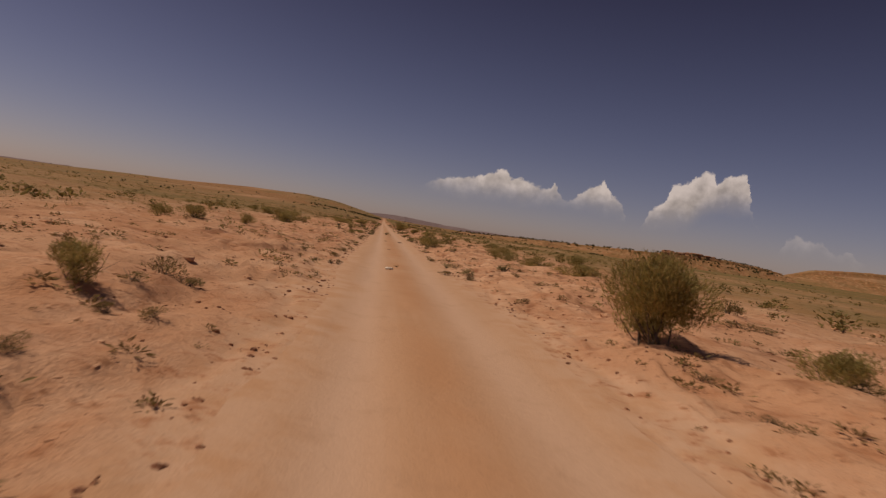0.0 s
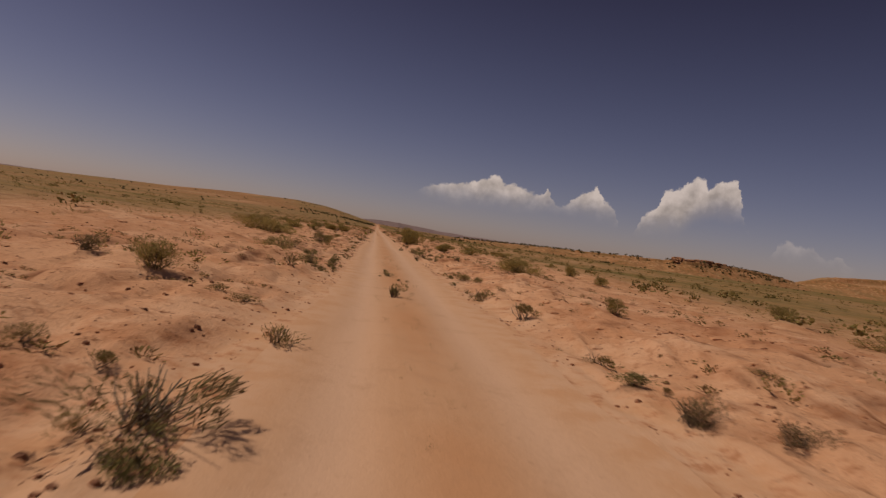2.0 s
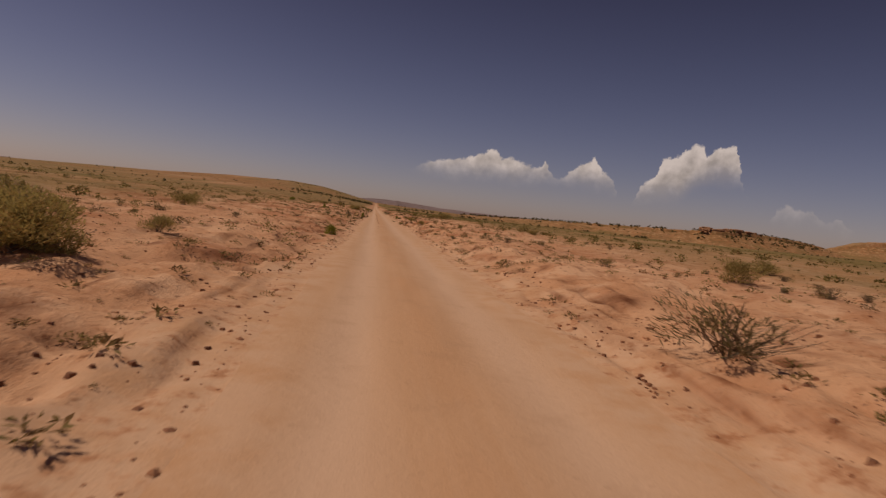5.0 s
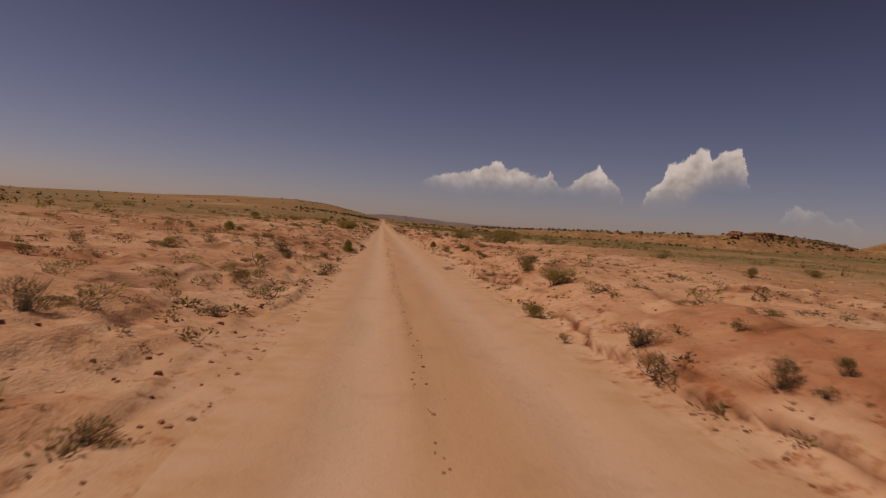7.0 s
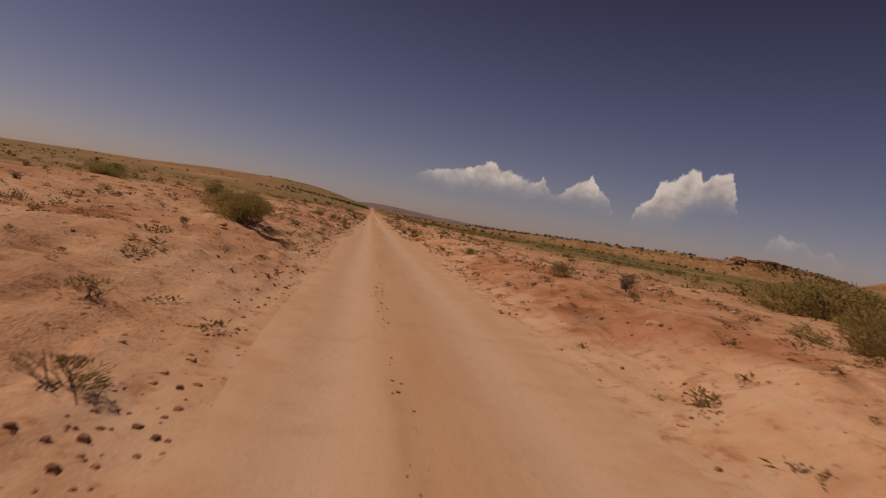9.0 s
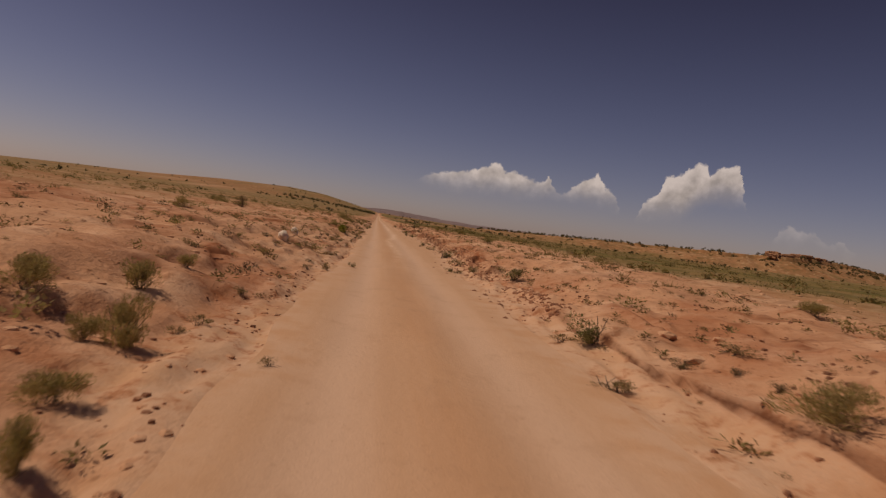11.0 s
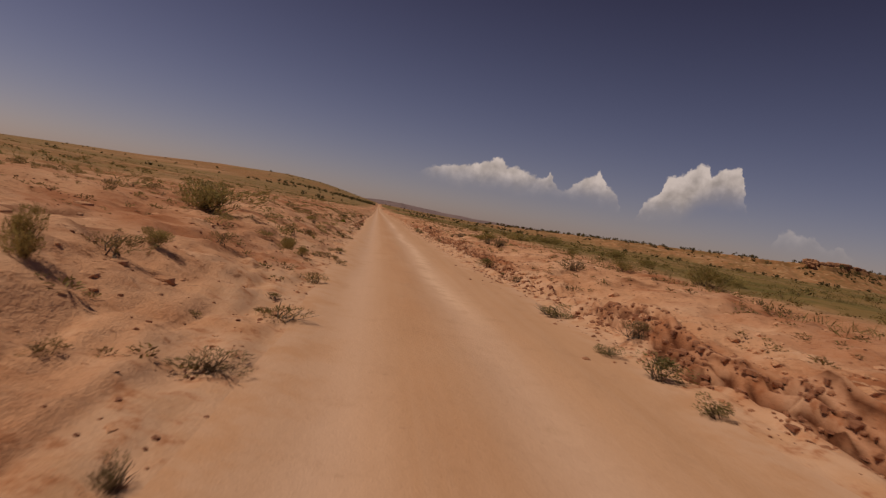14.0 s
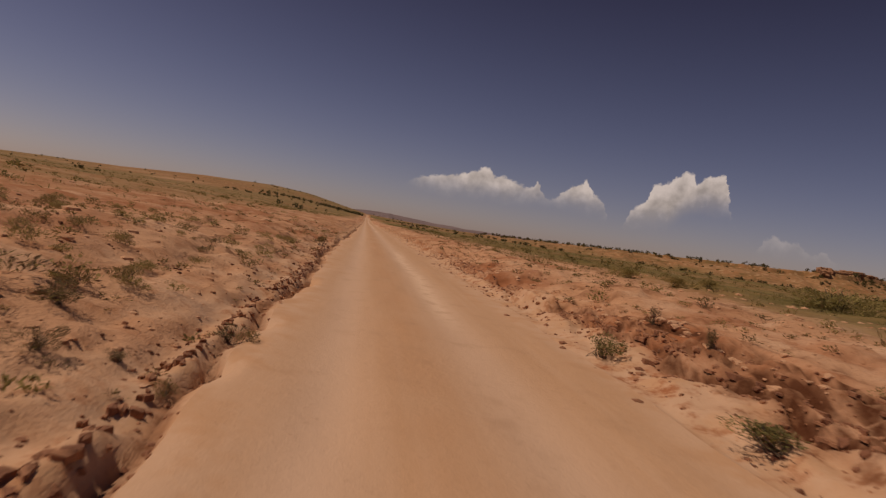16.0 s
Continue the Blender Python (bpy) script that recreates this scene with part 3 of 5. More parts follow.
def ridge_mesh(name, line, reach_, cap, seed, label):
    """A flat-topped ridge along a crest line: a short cliff under the rim, then slopes that run out into the plain."""
    seg = np.r_[0, np.cumsum(np.hypot(*np.diff(line[:, :2], axis=0).T))]
    u = np.arange(0, seg[-1], 3.0)
    cx, cy, ch = (np.interp(u, seg, line[:, k]) for k in range(3))
    for _ in range(14):
        cx[1:-1], cy[1:-1] = (cx[:-2] + 2 * cx[1:-1] + cx[2:]) / 4, (cy[:-2] + 2 * cy[1:-1] + cy[2:]) / 4
    tx, ty = np.gradient(cx), np.gradient(cy)
    ln = np.hypot(tx, ty)
    nx, ny = ty / ln, -tx / ln
    d = np.concatenate([-np.linspace(1, 0.12, 14) * reach_, np.linspace(-0.1, 0.1, 9) * reach_, np.linspace(0.12, 1, 34) * reach_])
    wave = 5 * grain(u * 0.035, 0.5, seed) + 2.5 * grain(u * 0.11, 3.5, seed + 1)
    px = cx[:, None] + nx[:, None] * (d + wave[:, None])
    py = cy[:, None] + ny[:, None] * (d + wave[:, None])
    dd = np.abs(d)[None, :] + 0 * px
    rim = 0.16 * reach_
    cap = cap * fade(5, 12, ch)[:, None]
    k = 1 - cap * fade(rim, rim + 3, dd) - (1 - cap) * fade(rim, reach_, dd) ** 0.8
    gullies = fade(rim * 0.6, reach_ * 0.5, dd) * fade(reach_, reach_ * 0.6, dd)
    pz = (ch[:, None] + 0.8 * grain(u * 0.2, 1.5, seed + 2)[:, None]) * k + gullies * (1.1 * grain(u * 0.16, 7.7, seed + 3)[:, None] + 0.6 * grain(px * 0.2, py * 0.2, seed + 4))
    pz = height(px, py) + pz - 2.5 * fade(0.75 * reach_, reach_, dd) - 0.3
    idx_ = np.arange(px.size).reshape(px.shape)
    f = np.stack([idx_[:-1, :-1], idx_[1:, :-1], idx_[1:, 1:], idx_[:-1, 1:]], axis=-1).reshape(-1, 4)
    cliff = fade(rim - 1, rim + 1, dd) * fade(rim + 6, rim + 3, dd)
    strata = fade(0.15, 0.5, grain(pz * 0.55 + 0.3 * grain(px * 0.05, py * 0.05, seed + 6), px * 0.01, seed + 5)) * fade(reach_ * 0.8, rim, dd)
    green_ = np.clip(0.25 + 0.6 * grain(px * 0.04, py * 0.04, seed + 7) + fade(reach_ * 0.4, reach_ * 0.9, dd) * 0.5, 0, 1)
    at = {"grass": green_.ravel(), "bare": np.clip(1.05 - 0.7 * green_ - 0.35 * strata, 0, 1).ravel(), "clay": np.clip(cliff, 0, 1).ravel(),
          "damp": 0 * px.ravel(), "dust": np.clip(0.5 * strata, 0, 1).ravel()}
    ob = new(name, mesh_of(name, np.stack([px, py, pz], axis=-1).reshape(-1, 3), f, MAT_GROUND, at, True))
    tagged(ob, label, "ridge", kind="structure")
    return px.ravel(), py.ravel(), pz.ravel()


mesa_pts = ridge_mesh("ground_ridge", MESA, 62, 0.22, 70, "low flat-topped ridge of orange earth with pale bands")
butte_pts = ridge_mesh("ground_hill", BUTTE, 95, 0.25, 80, "flat-topped reddish hill behind the ridge")


def ridge_z(x, y, pts=mesa_pts):
    """Height on a ridge at places near its crest."""
    return np.array([pts[2][np.argmin((pts[0] - a) ** 2 + (pts[1] - b) ** 2)] for a, b in zip(x, y)])


# hills on the skyline, too far to shift; their haze is in the colour
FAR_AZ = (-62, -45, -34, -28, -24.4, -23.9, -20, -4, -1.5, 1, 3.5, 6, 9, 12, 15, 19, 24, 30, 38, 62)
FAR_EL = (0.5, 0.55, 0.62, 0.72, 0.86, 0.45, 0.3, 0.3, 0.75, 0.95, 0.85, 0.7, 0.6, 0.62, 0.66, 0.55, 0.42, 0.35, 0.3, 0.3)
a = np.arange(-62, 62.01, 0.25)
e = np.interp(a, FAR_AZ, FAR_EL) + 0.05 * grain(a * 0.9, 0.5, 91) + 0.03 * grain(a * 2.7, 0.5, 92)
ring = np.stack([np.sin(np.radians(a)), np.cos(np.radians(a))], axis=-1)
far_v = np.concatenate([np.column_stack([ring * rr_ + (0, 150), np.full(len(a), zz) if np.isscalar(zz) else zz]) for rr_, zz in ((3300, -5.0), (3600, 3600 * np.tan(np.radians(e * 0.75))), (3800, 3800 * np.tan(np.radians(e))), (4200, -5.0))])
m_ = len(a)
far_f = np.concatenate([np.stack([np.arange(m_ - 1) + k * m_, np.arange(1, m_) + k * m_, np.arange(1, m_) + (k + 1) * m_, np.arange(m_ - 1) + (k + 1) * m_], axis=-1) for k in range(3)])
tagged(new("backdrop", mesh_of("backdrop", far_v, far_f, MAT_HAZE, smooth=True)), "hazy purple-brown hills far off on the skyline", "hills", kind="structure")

# ---- building plants ----


def blades(rng, roots, ways, lengths, widths, droop=0.0):
    """Tapering leaf blades, two faces each: corners and triangles."""
    n = len(roots)
    ways = ways / np.linalg.norm(ways, axis=1, keepdims=True)
    cross = np.cross(ways, rng.normal(size=(n, 3)))
    cross /= np.linalg.norm(cross, axis=1, keepdims=True)
    w = cross * widths[:, None] * 0.5
    mid = roots + ways * lengths[:, None] * 0.45
    tip = roots + ways * lengths[:, None] + np.array([0, 0, -1.0]) * (droop * lengths)[:, None]
    v = np.stack([roots, mid + w, tip, mid - w], axis=1).reshape(-1, 3)
    k = np.arange(n)[:, None] * 4
    f = np.concatenate([k + np.array([[0, 1, 2]]), k + np.array([[0, 2, 3]])], axis=0)
    return v, f


def twigs(rng, roots, tips, r0, r1):
    """Three-sided tapering stems with a kink in the middle."""
    vs, fs = [], []
    for i, (a, b) in enumerate(zip(roots, tips)):
        m = (a + b) / 2 + rng.normal(size=3) * 0.06 * np.linalg.norm(b - a)
        base_i = len(vs) * 3
        for p, r in ((a, r0), (m, (r0 + r1) / 2), (b, r1)):
            ring = [p + r * np.array([math.cos(q), math.sin(q), 0]) for q in (0.3, 2.4, 4.5)]
            vs.append(ring)
        for s in (0, 3):
            for j in range(3):
                p, q = base_i + s + j, base_i + s + (j + 1) % 3
                fs += [(p, q, q + 3), (p, q + 3, p + 3)]
    return np.array(vs).reshape(-1, 3), np.array(fs)


def way_of(rng, n, low, high):
    """Unit ways, turned anyhow, risen between low and high degrees."""
    a, e = rng.uniform(0, 2 * math.pi, n), np.radians(rng.uniform(low, high, n))
    return np.stack([np.cos(a) * np.cos(e), np.sin(a) * np.cos(e), np.sin(e)], axis=1)


def crown_points(rng, n, lobes, squash=0.9, lobe_size=1.0):
    """Points near the skins of uneven lobes over a base one metre across and one high."""
    centres = np.column_stack([rng.normal(0, 0.20, lobes), rng.normal(0, 0.20, lobes), rng.uniform(0.16, 0.66, lobes)])
    if lobe_size < 1:
        centres = centres * np.array([1.3, 1.3, 1.12]) - np.array([0, 0, 0.08])
    centres[:, :2] *= (1.35 - 0.75 * centres[:, 2:3])
    sizes = rng.uniform(0.17, 0.32, lobes) * lobe_size
    pick = rng.integers(0, lobes, n)
    d = rng.normal(size=(n, 3))
    d /= np.linalg.norm(d, axis=1, keepdims=True)
    p = centres[pick] + d * (sizes[pick] * rng.uniform(0.35, 1.05, n) ** 0.6)[:, None] * np.array([1, 1, squash])
    p[:, 2] = np.abs(p[:, 2] - 0.05) + 0.05
    return p


def model(name, parts, group, category):
    """A thing of named parts with no place yet: an Empty with its meshes under it."""
    ob = new(name)
    for part_name, (v, f), mat in parts:
        child = new(part_name, mesh_of(part_name, v, f, mat))
        child.parent = ob
        tagged(child, kind="stuff")
    return tagged(ob, category=category, group=group)


def strands(rng, tips, lengths, widths, spread_=1.0):
    """Fine upright twigs that end at the tips and fan out from the foot of the bush."""
    ways = tips * np.array([spread_, spread_, 0.6]) + np.array([0, 0, 0.42]) + rng.normal(0, 0.30, tips.shape)
    ways /= np.linalg.norm(ways, axis=1, keepdims=True)
    roots = tips - ways * lengths[:, None] * 0.75
    roots[:, 2] = np.maximum(roots[:, 2], -0.02)
    return blades(rng, roots, ways, lengths, widths)


def green_shrub(seed, n=2300, mat=MAT_GREEN, fine=2.2, size=1.0, lobes=0):
    rng = np.random.default_rng(seed)
    p = crown_points(rng, n, lobes or int(rng.integers(10, 15)), 0.9, 0.85 if lobes else 1.0)
    if lobes:
        skirt = rng.random(n) < 0.35
        p[skirt] *= np.column_stack([np.full((skirt.sum(), 2), 0.88), rng.uniform(0.05, 0.7, skirt.sum())])
    leaves = strands(rng, p, rng.uniform(0.06, 0.18, n) * size, rng.uniform(0.0045, 0.009, n) * fine)
    low = crown_points(rng, 14, 9)
    roots = np.column_stack([rng.normal(0, 0.06, 14), rng.normal(0, 0.06, 14), np.full(14, -0.08)])
    return [("branchwork", twigs(rng, roots, low, 0.014, 0.004), MAT_STEM), ("foliage", leaves, mat)]


def bright_shrub(seed, n=3600):
    rng = np.random.default_rng(seed)
    d = way_of(rng, n, -35, 88)
    r = rng.uniform(0.16, 0.44, n) * (0.9 + 0.2 * rng.random(n))
    p = d * r[:, None] * np.array([1, 1, 1.2]) + np.array([0, 0, 0.20])
    p[:, 2] = np.abs(p[:, 2])
    leaves = blades(rng, p, d + np.array([0, 0, 0.9]), rng.uniform(0.04, 0.11, n), rng.uniform(0.013, 0.022, n))
    roots = np.column_stack([rng.normal(0, 0.07, 20), rng.normal(0, 0.07, 20), np.full(20, -0.08)])
    return [("branchwork", twigs(rng, roots, p[:20], 0.013, 0.005), MAT_STEM), ("foliage", leaves, MAT_BRIGHT)]


def tuft(seed, n=400, mat=MAT_TUFT, wide=1.0, long=1.0):
    """A ragged low mound of short blades."""
    rng = np.random.default_rng(seed)
    p = crown_points(rng, n, int(rng.integers(4, 8))) * np.array([1, 1, 0.8])
    leaves = strands(rng, p, rng.uniform(0.09, 0.22, n) * long, rng.uniform(0.012, 0.022, n) * wide, 1.3)
    roots = np.column_stack([rng.normal(0, 0.1, 10), rng.normal(0, 0.1, 10), np.full(10, -0.05)])
    return [("branchwork", twigs(rng, roots, crown_points(rng, 10, 5) * 0.9, 0.018, 0.007), MAT_STEM), ("foliage", leaves, mat)]


def clump(seed, n=36):
    """A ragged little dome of short blades."""
    rng = np.random.default_rng(seed)
    d = way_of(rng, n, -5, 88)
    p = d * rng.uniform(0.08, 0.42, n)[:, None] * np.array([1, rng.uniform(0.6, 1.0), 0.8])
    p[:, :2] += rng.normal(0, 0.16, 2) * (rng.random(n) < 0.4)[:, None]
    return blades(rng, p, d + rng.normal(0, 0.7, (n, 3)) + np.array([0, 0, 0.5]), rng.uniform(0.14, 0.3, n), rng.uniform(0.04, 0.085, n) * math.sqrt(36 / n), 0.1)


def weed(seed, n=760):
    """A bushy herb with broad leaves on short stems."""
    rng = np.random.default_rng(seed)
    p = crown_points(rng, n, int(rng.integers(5, 9)))
    leaves = blades(rng, p, way_of(rng, n, -20, 75) + p * 0.6, rng.uniform(0.07, 0.15, n), rng.uniform(0.018, 0.036, n), 0.1)
    roots = np.column_stack([rng.normal(0, 0.09, 14), rng.normal(0, 0.09, 14), np.full(14, -0.06)])
    return [("branchwork", twigs(rng, roots, crown_points(rng, 14, 6), 0.02, 0.008), MAT_STEM), ("foliage", leaves, MAT_WEED)]


def dry_shrub(seed, n=700):
    rng = np.random.default_rng(seed)
    p = crown_points(rng, n, 7)
    leaves = strands(rng, p, rng.uniform(0.08, 0.2, n), rng.uniform(0.010, 0.02, n), 1.3)
    tips = crown_points(rng, 40, 7)
    roots = np.column_stack([rng.normal(0, 0.08, 40), rng.normal(0, 0.08, 40), np.full(40, -0.06)])
    return [("branchwork", twigs(rng, roots, tips, 0.012, 0.004), MAT_STEM), ("foliage", leaves, MAT_DRY)]


def grass_clump(seed, n=1500, wide=1.0):
    rng = np.random.default_rng(seed)
    roots = np.column_stack([rng.normal(0, 0.26, n), rng.normal(0, 0.26, n), np.full(n, -0.04)])
    ways = way_of(rng, n, 40, 88) + roots * 0.6
    leaves = blades(rng, roots, ways, rng.uniform(0.25, 0.85, n), rng.uniform(0.006, 0.014, n) * wide, 0.12)
    k = min(90, n)
    seeds = blades(rng, roots[:k] + ways[:k] * 0.75, ways[:k], rng.uniform(0.1, 0.2, k), rng.uniform(0.02, 0.04, k))
    return [("foliage", leaves, MAT_GRASS), ("seed_spray", seeds, MAT_TUFT)]


def lump(rng, rough=0.25, rings=2):
    """A broken lump: a ball of few faces with pushed corners."""
    bm = bmesh.new()
    bmesh.ops.create_icosphere(bm, subdivisions=rings, radius=0.5)
    for v in bm.verts:
        v.co *= 1 + rough * (noise.noise(v.co * 2.3 + Vector(rng.uniform(-40, 40, 3))) + 0.35 * rng.normal())
    v = np.array([tuple(q.co) for q in bm.verts])
    f = np.array([[q.index for q in t.verts] for t in bm.faces])
    bm.free()
    return v, f


# ---- placing things ----


def surface(x, y):
    """Height of the built land, ruts, ledges and gullies and all."""
    x, y = np.atleast_1d(np.asarray(x, float)), np.atleast_1d(np.asarray(y, float))
    row = np.clip(np.searchsorted(rows_y, y) - 1, 0, len(rows_y) - 2)
    part = (y - rows_y[row]) / (rows_y[row + 1] - rows_y[row])
    out = np.zeros(len(x))
    order = np.argsort(row, kind="stable")
    starts = np.flatnonzero(np.r_[True, np.diff(row[order]) > 0, True])
    for a, b in zip(starts[:-1], starts[1:]):
        m = order[a:b]
        i = row[m[0]]
        out[m] = np.interp(x[m], gx[i], gz[i]) * (1 - part[m]) + np.interp(x[m], gx[i + 1], gz[i + 1]) * part[m]
    return out


def ground_z(x, y):
    return float(surface(x, y)[0])


# where the larger plants and stones stand: x, y, width, height
GREEN_SHRUBS_A = [
    (4.5, 4.78, 0.8, 0.5), (-2.52, 5.11, 0.53, 0.46), (3.36, 6.26, 1.30, 1.25), (-6.6, 17.78, 0.76, 0.51), (-6.22, 19.67, 0.94, 0.6), (7.52, 20.04, 1.47, 0.66),
    (-5.3, 22.93, 0.72, 0.53), (6.39, 23.05, 1.14, 0.63), (6.53, 28.59, 0.5, 0.36), (5.86, 28.81, 0.88, 0.44), (6.76, 31.43, 1.2, 0.54), (-5.81, 34.79, 1.35, 0.88),
    (7.4, 35.55, 1.13, 0.57), (-1.99, 37.39, 0.51, 0.43), (2.99, 39.21, 0.44, 0.44), (3.55, 39.44, 0.46, 0.39), (-7.25, 45.66, 2, 0.98), (-9.69, 49.86, 1.31, 0.78),
    (-13.19, 60.35, 0.89, 0.56), (8.11, 63.49, 0.61, 0.42), (5.2, 64.83, 1.44, 0.72), (7.54, 65.26, 0.66, 0.5), (8.91, 69.04, 0.52, 0.37), (-5.04, 70.79, 1.94, 0.87),
]
GREEN_SHRUBS_B = [
    (-2.24, 71.55, 0.44, 0.46), (8.45, 75.66, 0.97, 0.59), (-3.03, 75.95, 0.68, 0.39), (-2.51, 75.96, 0.58, 0.44), (-5.9, 78.9, 1.1, 0.49), (6.31, 80.93, 1.1, 0.63),
    (4.48, 81.79, 1.24, 0.65), (12.2, 82.27, 0.71, 0.39), (9.72, 86.26, 1.07, 0.53), (-6.76, 91.76, 1.24, 0.76), (-5.19, 92.14, 0.83, 0.61), (8.02, 92.63, 1.02, 0.71),
    (2.95, 93.02, 1.9, 1.75), (-6.12, 96.74, 0.37, 0.33), (11.69, 98.8, 0.8, 0.36), (-4.59, 102.32, 1.35, 0.75), (-4.77, 105.82, 0.56, 0.43), (12.23, 110.5, 0.76, 0.34),
    (-3.99, 113.42, 1.62, 0.97), (14.02, 115.62, 0.82, 0.37), (-11.92, 119.02, 1.14, 0.52), (-10.4, 121.24, 0.92, 0.58), (13.48, 124.52, 1.02, 0.59), (2.21, 152.62, 0.44, 0.24),
]
GREEN_SHRUBS_C = [
    (3.14, 154.59, 0.7, 0.35), (-4.2, 156.69, 0.45, 0.25), (3.3, 157.49, 0.4, 0.4), (10.25, 159.54, 0.39, 0.34), (13.21, 160.87, 0.52, 0.26), (-2.65, 168.73, 0.29, 0.18),
    (-4.9, 178.03, 0.77, 0.35), (10.17, 191.55, 2.6, 1.17), (-3.25, 194.56, 1.53, 0.76), (-7.96, 198.75, 1.19, 0.54), (-2.99, 214.61, 0.91, 0.45), (-1.18, 216.55, 0.18, 0.31),
    (-1.45, 217.3, 0.3, 0.22), (-1.77, 218.27, 0.22, 0.22), (-1.55, 218.39, 0.36, 0.42), (-2.44, 218.79, 0.45, 0.35), (-2.07, 221.14, 0.23, 0.19), (7.08, 222.65, 0.5, 0.27),
    (-7.29, 236.44, 0.81, 0.5), (12.32, 237.09, 0.47, 0.28), (-2.4, 243.99, 0.13, 0.11), (-2.36, 246.5, 0.57, 0.3), (-0.93, 249.93, 0.32, 0.23), (-2.9, 253.11, 0.45, 0.35),
]
GREEN_SHRUBS_D = [
    (-2.45, 253.18, 0.41, 0.23), (-2.2, 254.66, 0.46, 0.3), (-12.82, 261.73, 1.22, 0.61), (-2.59, 266.2, 1.08, 0.49), (-2.47, 268.52, 0.33, 0.45), (-6.72, 268.82, 0.48, 0.26),
    (-6.21, 268.95, 0.49, 0.3), (-2.28, 270.49, 0.3, 0.24), (-1.23, 274.67, 0.25, 0.25), (-1.6, 275.38, 0.4, 0.4), (13.19, 284.03, 1.17, 0.53), (-2.34, 285.56, 0.49, 0.23),
    (11.23, 286.12, 0.93, 0.46), (9.19, 289.46, 0.62, 0.28), (9.37, 301.05, 1.54, 0.69), (-7.53, 302.65, 0.72, 0.32), (9.57, 312.64, 0.95, 0.48), (15.2, 312.66, 2.04, 0.92),
    (11.45, 313.79, 0.84, 0.47), (8.94, 314.58, 0.86, 0.48),
]
BRIGHT_SHRUBS = [
    (-4.67, 164.33, 0.38, 0.24), (-4.99, 164.33, 0.42, 0.38), (-1.14, 165.48, 0.44, 0.56), (3.34, 166.7, 0.37, 0.31), (3.44, 167.15, 0.27, 0.32), (7.93, 172.32, 0.18, 0.14),
    (2.64, 173.39, 0.37, 0.37), (-5.99, 175.63, 0.35, 0.16), (-15.69, 217.56, 1.29, 0.72), (-1.62, 242.56, 0.5, 0.53), (-1.58, 292.78, 0.36, 0.36),
]
TUFTS_A = [
    (-1.87, 3.24, 0.18, 0.15), (-2.03, 4.6, 0.22, 0.11), (-1.71, 4.76, 0.23, 0.14), (3.15, 4.95, 0.21, 0.11), (-2.24, 5.6, 0.27, 0.13), (-2.13, 6.85, 0.4, 0.16),
    (-2.48, 7, 0.47, 0.27), (6.6, 8.74, 0.28, 0.14), (6.28, 9.09, 0.58, 0.2), (7.23, 10.89, 0.9, 0.46), (-1.94, 14.65, 0.16, 0.14), (3.78, 14.95, 0.17, 0.09),
    (1.86, 15.26, 0.44, 0.15), (3.84, 15.36, 0.24, 0.12), (0.54, 15.53, 0.13, 0.06), (-2.03, 16.04, 0.21, 0.16), (-1.18, 16.07, 0.29, 0.17), (2.51, 18.23, 0.3, 0.18),
    (7.32, 18.43, 0.66, 0.33), (-1.15, 18.82, 0.37, 0.16), (1.96, 20.9, 0.45, 0.22), (2.71, 21.51, 0.64, 0.22), (-1.36, 25.3, 0.23, 0.1), (3.77, 26.01, 0.17, 0.06),
]
TUFTS_B = [
    (2.76, 26.33, 0.18, 0.11), (-1.56, 26.4, 0.2, 0.14), (-1.32, 26.74, 0.26, 0.11), (2.26, 27.34, 0.38, 0.16), (-2.22, 27.45, 0.35, 0.14), (-1.11, 32.28, 0.39, 0.25),
    (-1.03, 37.7, 0.22, 0.12), (2.46, 39.43, 0.23, 0.18), (-2.71, 39.63, 0.18, 0.12), (2.53, 40.22, 0.29, 0.25), (6.38, 40.45, 0.32, 0.27), (-1, 40.47, 0.25, 0.16),
    (3.78, 42.77, 0.25, 0.18), (-1.24, 47.03, 0.24, 0.13), (-1.6, 48.05, 0.25, 0.16), (-2.18, 48.24, 0.3, 0.22), (2.68, 48.8, 0.12, 0.1), (3.99, 49.34, 0.28, 0.11),
    (-0.71, 49.46, 0.38, 0.22), (2.68, 50.29, 0.32, 0.16), (-1.42, 51.23, 0.41, 0.14), (-1.87, 51.61, 0.18, 0.14), (2.55, 53, 0.54, 0.32), (2.31, 55.64, 0.46, 0.35),
]
TUFTS_C = [
    (-1.57, 55.86, 0.34, 0.29), (-0.77, 59.2, 0.12, 0.1), (2.62, 60.09, 0.53, 0.21), (5.65, 61.8, 0.41, 0.15), (-0.83, 63.24, 0.24, 0.2), (-2.58, 63.35, 0.39, 0.34),
    (-1.09, 68.58, 0.19, 0.12), (-0.82, 69.94, 0.16, 0.06), (-1.1, 70.01, 0.2, 0.11), (-1.09, 70.52, 0.16, 0.06), (5.75, 71.9, 0.27, 0.1), (-1.02, 72.1, 0.43, 0.17),
    (2.32, 77.75, 0.48, 0.24), (-1.37, 78.8, 0.14, 0.08), (-1.39, 79.08, 0.15, 0.12), (-1.12, 79.12, 0.24, 0.19), (2.3, 79.43, 0.17, 0.06), (-1.43, 79.66, 0.35, 0.19),
    (-1.01, 79.67, 0.16, 0.13), (-1.44, 80.79, 0.3, 0.12), (-1.19, 81.11, 0.33, 0.13), (-1.04, 82.27, 0.2, 0.16), (2.38, 85.7, 0.43, 0.31), (5.11, 85.99, 0.56, 0.25),
]
